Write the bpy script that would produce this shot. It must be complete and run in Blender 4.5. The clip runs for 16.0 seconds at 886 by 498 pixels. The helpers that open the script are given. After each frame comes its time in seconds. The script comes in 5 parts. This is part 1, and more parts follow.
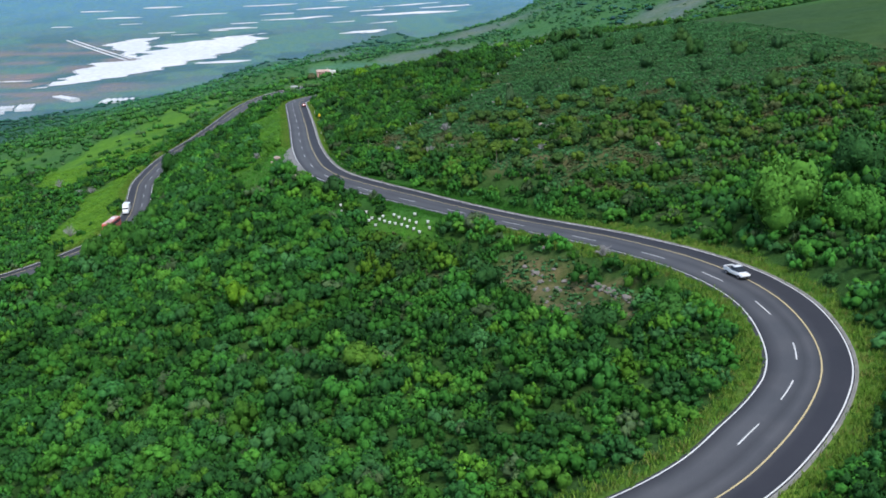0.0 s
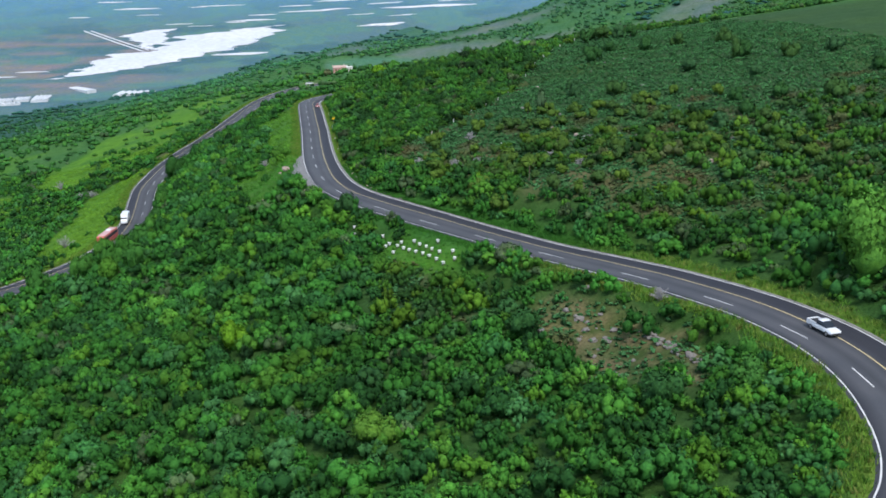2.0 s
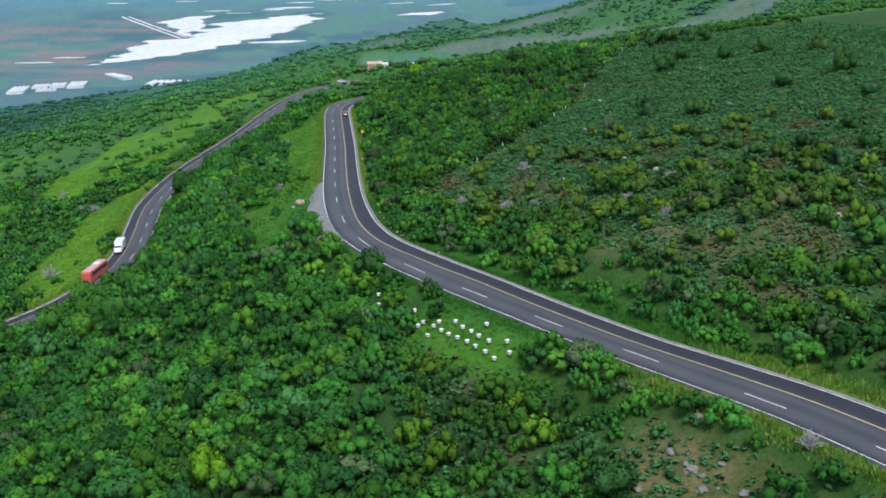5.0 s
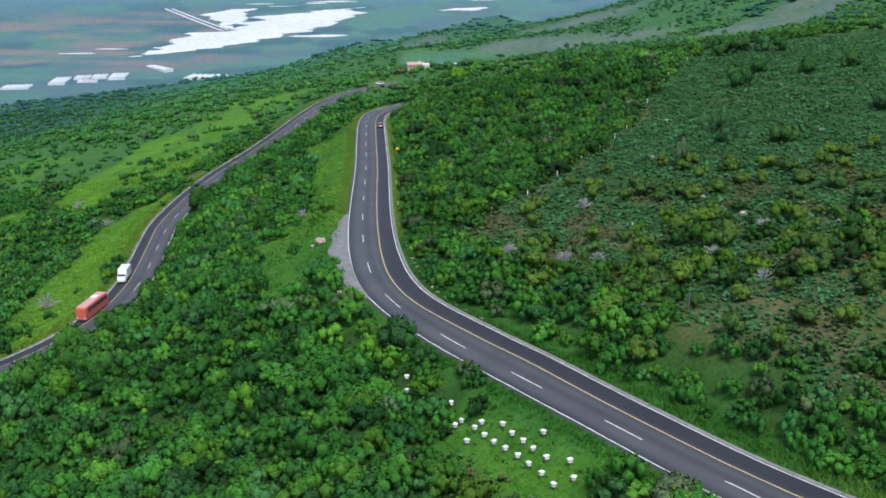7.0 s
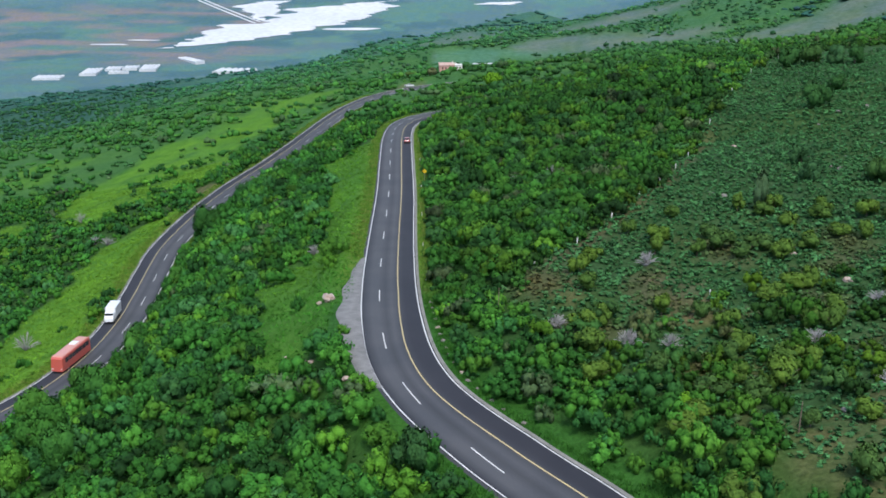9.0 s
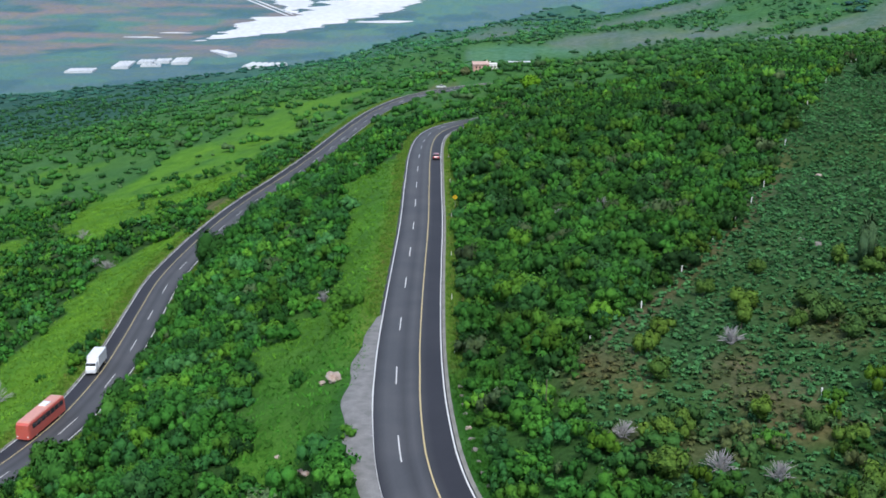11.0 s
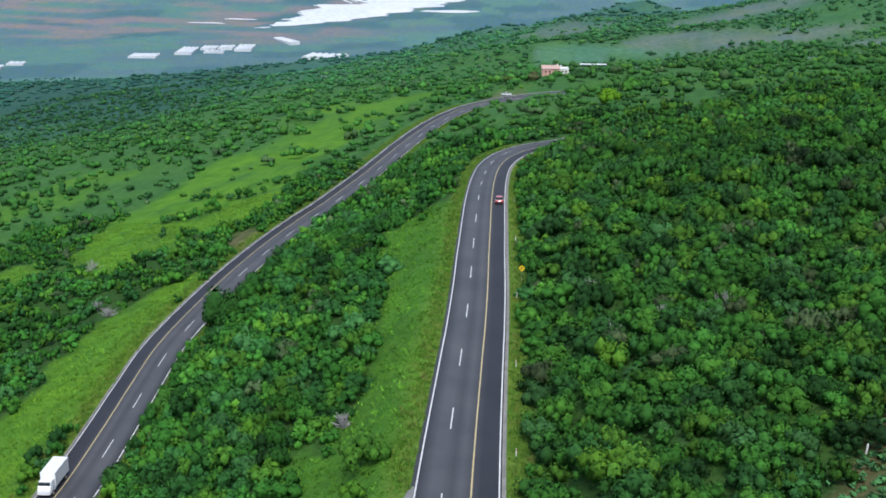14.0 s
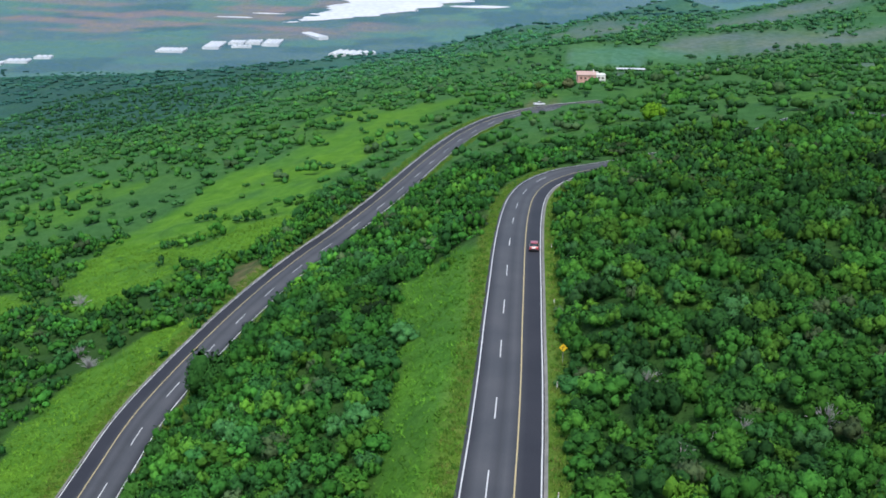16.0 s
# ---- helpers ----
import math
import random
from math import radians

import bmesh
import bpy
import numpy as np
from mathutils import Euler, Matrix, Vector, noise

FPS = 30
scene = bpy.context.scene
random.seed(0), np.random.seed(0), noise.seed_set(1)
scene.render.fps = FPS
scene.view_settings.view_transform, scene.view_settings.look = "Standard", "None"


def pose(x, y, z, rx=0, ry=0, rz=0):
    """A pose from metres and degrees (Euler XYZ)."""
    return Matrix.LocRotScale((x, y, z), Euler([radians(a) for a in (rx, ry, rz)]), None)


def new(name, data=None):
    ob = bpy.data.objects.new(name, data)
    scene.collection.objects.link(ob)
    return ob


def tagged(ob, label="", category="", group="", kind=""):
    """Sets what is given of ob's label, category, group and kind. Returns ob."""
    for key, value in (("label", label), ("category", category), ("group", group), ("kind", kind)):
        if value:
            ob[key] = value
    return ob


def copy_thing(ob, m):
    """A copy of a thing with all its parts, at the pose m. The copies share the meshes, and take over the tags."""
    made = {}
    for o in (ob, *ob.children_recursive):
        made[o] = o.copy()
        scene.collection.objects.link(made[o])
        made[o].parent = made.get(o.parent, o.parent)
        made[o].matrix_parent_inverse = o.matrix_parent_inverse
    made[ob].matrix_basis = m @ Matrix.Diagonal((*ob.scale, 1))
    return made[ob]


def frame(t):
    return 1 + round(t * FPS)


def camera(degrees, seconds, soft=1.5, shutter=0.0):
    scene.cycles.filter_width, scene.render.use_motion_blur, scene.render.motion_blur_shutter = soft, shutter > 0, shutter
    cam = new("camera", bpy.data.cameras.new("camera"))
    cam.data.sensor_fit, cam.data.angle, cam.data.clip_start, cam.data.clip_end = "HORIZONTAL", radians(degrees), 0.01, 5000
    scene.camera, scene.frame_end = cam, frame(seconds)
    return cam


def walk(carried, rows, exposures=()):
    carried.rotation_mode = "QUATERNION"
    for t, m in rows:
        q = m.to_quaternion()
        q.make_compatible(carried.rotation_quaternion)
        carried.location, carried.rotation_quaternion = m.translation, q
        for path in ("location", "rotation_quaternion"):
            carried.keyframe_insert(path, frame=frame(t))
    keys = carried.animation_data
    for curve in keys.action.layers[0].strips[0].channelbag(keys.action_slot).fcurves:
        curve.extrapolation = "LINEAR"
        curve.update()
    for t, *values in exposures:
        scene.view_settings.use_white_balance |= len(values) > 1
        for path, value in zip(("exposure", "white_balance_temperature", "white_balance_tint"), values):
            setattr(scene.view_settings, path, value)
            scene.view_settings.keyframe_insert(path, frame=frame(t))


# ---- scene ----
cam = camera(44.556, 16.0, soft=1.7)
PATH = [
    (0, pose(1.44, -297.59, 55.24, 74.451, 1.795, -7.107)),
    (0.5, pose(1.77, -290.64, 55.11, 74.365, 1.708, -6.872)),
    (1, pose(2.15, -282.94, 55.12, 74.266, 1.616, -6.620)),
    (1.5, pose(2.63, -274.91, 55.06, 74.181, 1.537, -6.375)),
    (2, pose(3.09, -266.43, 54.92, 74.106, 1.472, -6.133)),
    (2.5, pose(3.61, -257.72, 54.81, 74.030, 1.424, -5.876)),
    (3, pose(4.21, -248.72, 54.77, 73.953, 1.368, -5.592)),
    (3.5, pose(4.84, -239.94, 54.79, 73.884, 1.298, -5.300)),
    (5.8, pose(7.10, -194.59, 54.61, 73.471, 0.752, -3.158)),
    (6.5, pose(7.69, -181.41, 54.58, 73.426, 0.591, -2.308)),
    (7, pose(7.98, -171.72, 54.67, 73.345, 0.413, -1.774)),
    (7.5, pose(8.21, -162.16, 54.74, 73.261, 0.244, -1.294)),
    (8, pose(8.37, -152.51, 54.84, 73.171, 0.119, -0.845)),
    (8.5, pose(8.51, -142.93, 54.89, 73.084, 0.057, -0.426)),
    (9, pose(8.62, -133.26, 54.95, 72.996, 0.011, 0.003)),
    (11.5, pose(8.42, -86.62, 54.44, 72.492, 0.062, 2.342)),
    (12, pose(7.95, -76.81, 54.56, 72.404, -0.093, 2.992)),
    (12.5, pose(7.54, -67.44, 54.57, 72.306, -0.212, 3.573)),
    (13, pose(7.08, -57.97, 54.56, 72.198, -0.327, 4.149)),
    (13.5, pose(6.52, -48.40, 54.58, 72.092, -0.430, 4.719)),
    (14, pose(5.92, -39.00, 54.62, 71.988, -0.486, 5.269)),
    (14.5, pose(5.28, -29.78, 54.75, 71.877, -0.525, 5.796)),
    (15, pose(4.55, -20.59, 54.87, 71.771, -0.579, 6.272)),
    (15.5, pose(3.75, -11.34, 54.98, 71.693, -0.625, 6.645)),
    (16, pose(2.90, -2.05, 55.00, 71.669, -0.626, 6.846)),
]
walk(cam, PATH)

# ---- daylight: bright overcast ----
world = bpy.data.worlds.new("overcast_sky")
scene.world = world
world.use_nodes = True
wn = world.node_tree.nodes
sky = wn.new("ShaderNodeTexSky")
sky.sky_type = "NISHITA"
sky.sun_disc = False
sky.sun_elevation, sky.sun_rotation = radians(58), radians(200)
wn["Background"].inputs["Strength"].default_value = 0.14
world.node_tree.links.new(sky.outputs["Color"], wn["Background"].inputs["Color"])
sun_data = bpy.data.lights.new("sun", "SUN")
sun_data.energy, sun_data.angle, sun_data.color = 2.5, radians(24), (1.0, 0.99, 0.96)
sun = new("sun", sun_data)
sun.matrix_world = pose(0, 0, 500, 32, 0, 20)
scene.view_settings.exposure = 0.63

# ---- the lie of the land: roads and spot heights (x, y, z) ----
UPPER = [(-32, -199, -10), (-14, -204, -8), (4, -205.5, -6.5), (20, -204, -5.5), (34, -199, -5), (45.8, -192.2, -4.5), (54.7, -184.7, -3.6), (63.6, -174.3, -3.3), (70.2, -163.8, -2.8),
         (74.4, -151.6, -2.5), (76.4, -138.5, -2.2), (75.9, -125.7, -2.2), (73.3, -114.4, -2.3), (69.3, -103.5, -2.6),
         (61.8, -89.0, -3.1), (53.6, -76.6, -3.6), (43.8, -62.5, -4.1), (32.7, -44, -4.6), (24.5, -30.2, -4.8), (16.9, -19, -4.7),
         (9, -5.5, -4.5), (4.9, 6.5, -4.5), (2.4, 23.5, -5), (0.8, 44, -6.2), (-0.3, 72, -8.2), (-1.2, 105, -10.2), (-2, 140, -11.4),
         (-3.2, 175, -12), (-4.4, 208, -13.4), (-5.1, 240, -16.5), (-4.6, 266, -19), (-1.6, 285, -20.4), (5, 299, -21),
         (16, 307, -20.6), (32, 313, -18.5)]
UPPER_END = [(46, 322, -20), (62, 336, -16.5), (74, 341, -11.5), (84, 332, -7.5), (92, 318, -5.5), (104, 298, -3)]
LOWER = [(-210, 2, -60), (-150, 24, -47), (-112, 33, -41), (-90, 44, -38.2), (-76, 62, -37), (-70, 82, -36.6), (-68.8, 105, -36.8), (-70.6, 128, -37.4),
         (-73, 150, -38), (-74.8, 172, -38.3), (-74.2, 200, -38.6), (-73, 228, -39.5), (-71, 254, -40.5), (-67.5, 277, -40.8),
         (-62.6, 299, -40.4), (-55.5, 335, -39.4), (-48.8, 384, -39.3), (-42.5, 424, -39.7), (-36.5, 449, -40), (-28, 470, -39.8),
         (-11, 487, -38.5), (8, 497, -37.5), (30, 509, -37)]
SPOTS_NEAR = [(27, -151, -8), (7, -134, -10), (-26, -107, -23), (92, -104, 4), (22, -103, -9), (43, -111, -9.5), (-17, -82, -15),
              (26, -67, -7), (85, -63, -1.5), (-57, -45, -31), (84, -41, 3), (47, -38, 1), (-11, -43, -10), (13, -42, -9),
              (55, -27, 4), (-40, -26, -28), (-31, -21, -24), (-19, -17, -15.5), (62, -15, 0.5), (-55, -2, -31), (39, 23, -0.5), (21, 38, -1.5),
              (-11, 45, -8.5), (67, 60, 3), (-52, 61, -30), (-27, 73, -17), (33, 75, 1)]
SPOTS_MID = [(97, 80, 7.5), (16, 85, -6), (-92, 116, -45), (101, 135, 11), (76, 133, 0), (-39, 133, -24), (32, 134, -3), (15, 133, -8.5),
             (-22, 150, -15.5), (-100, 175, -48), (30, 177, -1), (62, 203, 5), (-36, 197, -21), (-125, 236, -59), (-108, 260, -49),
             (-156, 307, -63), (31, 343, -16), (52, 302, -9), (66, 314, -7), (-149, 363, -63), (-198, 381, -72), (49, 401, -18), (-121, 506, -58), (12, 530, -36), (13, 575, -39), (-270, 617, -97),
             (-60, -160, -36), (-120, -60, -52), (-180, 100, -70), (150, -20, 10), (160, 120, 17), (150, -150, 14), (120, 240, 9), (0, -300, -4)]
SPOTS_FAR = [(42, 759, -64), (340, 769, -31), (-155, 827, -90), (109, 828, -56), (17, 850, -52), (318, 884, -34), (-400, 917, -146),
             (-476, 1053, -162), (-157, 1082, -112), (-434, 1296, -166), (-326, 1613, -184), (-265, 1313, -157), (290, 1080, -16), (215, 1190, -62), (420, 1150, 40),
             (600, 1200, 110), (340, 1450, -90), (130, 1400, -60), (30, 1350, -97), (-50, 1300, -92), (230, 1400, -104), (400, 500, 10), (900, 900, 170)]
SPOTS_RIM = [(-700, 1250, -207), (-927, 1613, -252), (-600, 1600, -216), (-1150, 1950, -300), (-1300, 2200, -350), (-600, 2400, -350), (0, 2300, -330), (500, 2300, -300), (1100, 1500, 250), (1500, 600, 230),
             (1800, 1800, 230), (250, -300, 25), (700, -300, 90), (-250, -300, -75), (-700, 0, -160), (-1600, 400, -310), (-3200, 0, -360), (0, -700, 10),
             (2600, 0, 300), (-500, 500, -140), (-800, 900, -230), (1000, 2400, -200), (2600, 2400, 100), (-60, 1750, -190), (-1500, -700, -250), (1500, -700, 200)]


def curve_through(points, step):
    """Evenly spaced points on a smooth curve through the plan points."""
    p = np.array(points, float)
    p = np.vstack([2 * p[0] - p[1], p, 2 * p[-1] - p[-2]])
    fine = []
    for a, b, c, d in zip(p[:-3], p[1:-2], p[2:-1], p[3:]):
        for u in np.linspace(0, 1, 24, endpoint=False):
            fine.append(0.5 * (2 * b + (c - a) * u + (2 * a - 5 * b + 4 * c - d) * u * u + (3 * b - a - 3 * c + d) * u ** 3))
    fine = np.array(fine + [p[-2]])
    s = np.r_[0, np.cumsum(np.linalg.norm(np.diff(fine, axis=0), axis=1))]
    at = np.arange(0, s[-1], step)
    return np.stack([np.interp(at, s, fine[:, k]) for k in range(3)], 1)


def sideways(line):
    d = np.gradient(line[:, :2], axis=0)
    d /= np.linalg.norm(d, axis=1)[:, None]
    return np.stack([d[:, 1], -d[:, 0]], 1)          # to the right of the way


def shifted(line, off, up=0.0):
    out = line.copy()
    out[:, :2] += sideways(line) * np.reshape(off, (-1, 1) if np.ndim(off) else (1, 1))
    out[:, 2] += up
    return out


# the upper road's lines, sideways of its plan line: y, white edge, lane dashes, yellow line, gutter edge
LANES = [(-205, -8.3, -4.5, -0.3, 3.5), (-184, -8.4, -4.6, -0.3, 3.6), (-170, -7.7, -3.8, -0.4, 3.6), (-154, -8.2, -3.8, -0.6, 3.7), (-140, -8.3, -5.0, -0.9, 3.8),
         (-120, -8.5, -5.5, -1.1, 3.6), (-100, -8.3, -5.3, -0.9, 3.4), (-85, -7.8, -4.9, -0.7, 3.3), (-66, -7.0, -3.7, -0.45, 3.0), (-45, -7.0, -3.9, -0.4, 3.2),
         (-30, -7.4, -4.4, -0.1, 3.5), (-18, -7.0, -4.0, 0.0, 3.7), (-2, -6.4, -3.4, -0.4, 3.2), (15, -6.4, -3.4, -0.5, 3.0), (40, -6.2, -3.2, 0.0, 3.1),
         (120, -6.2, -3.2, 0.0, 3.1), (160, -6.5, -3.5, -0.3, 2.8), (260, -6.5, -3.5, -0.3, 2.8)]
DASHES = (-184, -172, -159, -140, -120.5, -102.8, -84.8, -67, -50.5, -34, -19.2, -2.3, 16, 38.8, 62.1, 86.3, 108.5, 129.7, 150.8, 169.3, 189.5, 210.5, 233, 252, 271, 288)
EVEN = (-6.11, -3.2, 0.0, 3.06)


def lane_offset(line, off):
    """The sideways offset at each place of the upper road, where the lanes widen in the bends."""
    plan = np.array(LANES)
    y = np.where(np.arange(len(line)) < line[:60, 1].argmin(), -205, line[:, 1]) if len(line) > 150 else line[:, 1]
    marks = np.stack([np.interp(y, plan[:, 0], plan[:, k]) for k in (1, 2, 3, 4)], 1)
    out = np.empty(len(line))
    for i, m in enumerate(marks):
        out[i] = off + m[0] - EVEN[0] if off < EVEN[0] else off + m[3] - EVEN[3] if off > EVEN[3] else np.interp(off, EVEN, m)
    return out


upper = curve_through(UPPER + UPPER_END, 1.5)
lower = curve_through(LOWER, 1.5)
UPPER_MID, LOWER_MID = -1.5, 1.5                      # from the yellow line to the middle of the carriageway
upper_mid, lower_mid = shifted(upper, UPPER_MID), shifted(lower, LOWER_MID)
knots = np.array(UPPER[::2] + UPPER_END + LOWER[::2] + SPOTS_NEAR + SPOTS_MID + SPOTS_FAR + SPOTS_RIM, float)
n_k = len(knots)
gap = np.linalg.norm(knots[:, None, :2] - knots[None, :, :2], axis=2)
system = np.zeros((n_k + 3, n_k + 3))
system[:n_k, :n_k] = -gap + np.eye(n_k) * 8.0
system[:n_k, n_k], system[:n_k, n_k + 1:] = 1, knots[:, :2] / 100
system[n_k:, :n_k] = system[:n_k, n_k:].T
weights = np.linalg.solve(system, np.r_[knots[:, 2], 0, 0, 0])


def smooth(a, b, v):
    u = np.clip((v - a) / (b - a), 0, 1)
    return u * u * (3 - 2 * u)


def wave(x, y, size, seed):
    """Cheap smooth noise, about -1 to 1."""
    r = np.random.RandomState(seed)
    out = 0
    for k in range(6):
        a, ph, f = r.uniform(0, 6.28), r.uniform(0, 6.28), r.uniform(0.6, 1.6) * 6.28 / size
        out = out + np.sin((x * np.cos(a) + y * np.sin(a)) * f + ph + 1.3 * np.sin((y * np.cos(a) - x * np.sin(a)) * f * 0.7 + ph * 2))
    return out / 3.2


def near_line(x, y, line):
    """Distance to a road's middle and the road's height there."""
    best, z = np.full(x.shape, 1e9), np.zeros(x.shape)
    box = (x > line[:, 0].min() - 60) & (x < line[:, 0].max() + 60) & (y > line[:, 1].min() - 60) & (y < line[:, 1].max() + 60)
    xs, ys = x[box], y[box]
    if len(xs):
        b, h = np.full(xs.shape, 1e9), np.zeros(xs.shape)
        for i in range(0, len(xs), 4000):
            d = np.hypot(xs[i:i + 4000, None] - line[None, :, 0], ys[i:i + 4000, None] - line[None, :, 1])
            j = d.argmin(1)
            b[i:i + 4000], h[i:i + 4000] = d[np.arange(len(j)), j], line[j, 2]
        best[box], z[box] = b, h
    return best, z


def height(x, y, detail=True):
    x, y = np.asarray(x, float).ravel(), np.asarray(y, float).ravel()
    z = np.zeros(len(x))
    for i in range(0, len(x), 6000):
        r = np.hypot(x[i:i + 6000, None] - knots[:, 0], y[i:i + 6000, None] - knots[:, 1])
        z[i:i + 6000] = -r @ weights[:n_k] + weights[n_k] + (x[i:i + 6000] * weights[n_k + 1] + y[i:i + 6000] * weights[n_k + 2]) / 100
    far = np.hypot(x * 0.8, y)
    plain = -365 + 275 * np.clip((far - 2950) / 1850, 0, None) ** 1.5
    z = z + (plain - z) * smooth(2150, 2950, far)
    z += wave(x, y, 26, 3) * 0.5 * smooth(1500, 300, far) + wave(x, y, 160, 4) * 3 * smooth(450, 900, far) * smooth(2400, 1500, far)
    for line in (upper_mid, lower_mid):
        d, h = near_line(x, y, line)
        z = h - 0.12 + (z - h + 0.12) * smooth(7.8, 17, d)
    return z


def part(name, bm, material, parent=None, label=""):
    me = bpy.data.meshes.new(name)
    bm.to_mesh(me)
    bm.free()
    me.materials.append(material)
    ob = new(name, me)
    if parent:
        ob.parent = parent
    return tagged(ob, label)


def mesh_of(name, verts, faces, material, parent=None, label="", tint=None, shade=False, normals=None):
    me = bpy.data.meshes.new(name)
    verts, faces = np.asarray(verts, np.float32), np.asarray(faces, np.int32)
    k = faces.shape[1]
    me.vertices.add(len(verts))
    me.vertices.foreach_set("co", verts.ravel())
    me.loops.add(faces.size)
    me.loops.foreach_set("vertex_index", faces.ravel())
    me.polygons.add(len(faces))
    me.polygons.foreach_set("loop_start", np.arange(0, faces.size, k, dtype=np.int32))
    me.polygons.foreach_set("loop_total", np.full(len(faces), k, np.int32))
    if shade:
        me.polygons.foreach_set("use_smooth", np.ones(len(faces), bool))
    me.update(calc_edges=True)
    if tint is not None:
        att = me.attributes.new("tint", "FLOAT_COLOR", "POINT")
        att.data.foreach_set("color", np.asarray(tint, np.float32).ravel())
    if normals is not None:
        att = me.attributes.new("custom_normal", "FLOAT_VECTOR", "POINT")
        att.data.foreach_set("vector", np.asarray(normals, np.float32).ravel())
    me.materials.append(material)
    ob = new(name, me)
    if parent:
        ob.parent = parent
    return tagged(ob, label)


def empty(name, m, label, category, group="", kind=""):
    ob = new(name)
    ob.empty_display_size = 0.3
    ob.matrix_world = m
    return tagged(ob, label, category, group, kind)


# ---- materials ----
def material(name, rough=0.8, metal=0.0, colour=(0.5, 0.5, 0.5), spec=0.3):
    m = bpy.data.materials.new(name)
    m.use_nodes = True
    b = m.node_tree.nodes["Principled BSDF"]
    b.inputs["Base Color"].default_value = (*colour, 1)
    b.inputs["Roughness"].default_value, b.inputs["Metallic"].default_value = rough, metal
    b.inputs["Specular IOR Level"].default_value = spec
    return m, m.node_tree, b


def noise_node(nt, scale, detail=4.0, coords="Object"):
    n, c = nt.nodes.new("ShaderNodeTexNoise"), nt.nodes.new("ShaderNodeTexCoord")
    n.inputs["Scale"].default_value, n.inputs["Detail"].default_value = scale, detail
    nt.links.new(c.outputs[coords], n.inputs["Vector"])
    return n.outputs["Fac"]


def mixed(nt, fac, a, b, mode="MIX"):
    n = nt.nodes.new("ShaderNodeMix")
    n.data_type, n.blend_type = "RGBA", mode
    for sock, v in ((n.inputs["Factor"], fac), (n.inputs["A"], a), (n.inputs["B"], b)):
        if isinstance(v, bpy.types.NodeSocket):
            nt.links.new(v, sock)
        else:
            sock.default_value = v if not isinstance(v, tuple) else (*v, 1)
    return n.outputs["Result"]


def ramp(nt, value, lo, hi):
    n = nt.nodes.new("ShaderNodeMapRange")
    n.inputs["From Min"].default_value, n.inputs["From Max"].default_value = lo, hi
    nt.links.new(value, n.inputs["Value"])
    return n.outputs["Result"]


def bumped(nt, b, value, strength, distance):
    n = nt.nodes.new("ShaderNodeBump")
    n.inputs["Strength"].default_value, n.inputs["Distance"].default_value = strength, distance
    nt.links.new(value, n.inputs["Height"])
    nt.links.new(n.outputs["Normal"], b.inputs["Normal"])


def attribute(nt, name="tint"):
    n = nt.nodes.new("ShaderNodeAttribute")
    n.attribute_name = name
    return n.outputs["Color"]


def two_tone(name, a, b, scale, rough=0.85, grain=0.0, spec=0.3, metal=0.0, size=0.05):
    m, nt, p = material(name, rough, metal, a, spec)
    big, fine = noise_node(nt, scale), noise_node(nt, scale * 9, 6)
    c = mixed(nt, ramp(nt, big, 0.35, 0.65), a, b)
    c = mixed(nt, ramp(nt, fine, 0.3, 0.9), c, tuple(v * 0.6 for v in a))
    nt.links.new(c, p.inputs["Base Color"])
    if grain:
        bumped(nt, p, fine, grain, size)
    return m


def foliage(name, rough=0.8):
    """Leaves: the plant's own tint, mottled in leaf clumps."""
    m, nt, p = material(name, rough, 0, (0.05, 0.12, 0.03), 0.06)
    geo = nt.nodes.new("ShaderNodeNewGeometry")
    c = mixed(nt, geo.outputs["Random Per Island"], (0.8, 0.82, 0.82), (1.2, 1.18, 1.12))
    c = mixed(nt, 1.0, attribute(nt), c, "MULTIPLY")
    fine, mid = noise_node(nt, 5.5, 6), noise_node(nt, 1.1, 4)
    c = mixed(nt, ramp(nt, fine, 0.42, 0.62), mixed(nt, 1.0, c, (0.74, 0.77, 0.74), "MULTIPLY"), c)
    c = mixed(nt, ramp(nt, mid, 0.35, 0.7), c, mixed(nt, 1.0, c, (1.3, 1.18, 1.0), "MULTIPLY"))
    nt.links.new(c, p.inputs["Base Color"])
    bumped(nt, p, fine, 0.6, 0.2)
    return m


def ground_material():
    m, nt, p = material("ground_cover", 0.95, 0, (0.1, 0.14, 0.05), 0.1)
    base = attribute(nt)
    fine, mid, big = noise_node(nt, 1.7, 8), noise_node(nt, 0.22, 6), noise_node(nt, 0.035, 5)
    c = mixed(nt, ramp(nt, mid, 0.35, 0.68), base, mixed(nt, 1.0, base, (0.62, 0.74, 0.6), "MULTIPLY"))
    c = mixed(nt, ramp(nt, big, 0.4, 0.7), c, mixed(nt, 1.0, c, (1.25, 1.12, 0.8), "MULTIPLY"))
    c = mixed(nt, ramp(nt, fine, 0.4, 0.75), c, mixed(nt, 1.0, c, (0.55, 0.6, 0.5), "MULTIPLY"))
    nt.links.new(c, p.inputs["Base Color"])
    bumped(nt, p, fine, 0.9, 0.4)
    return m


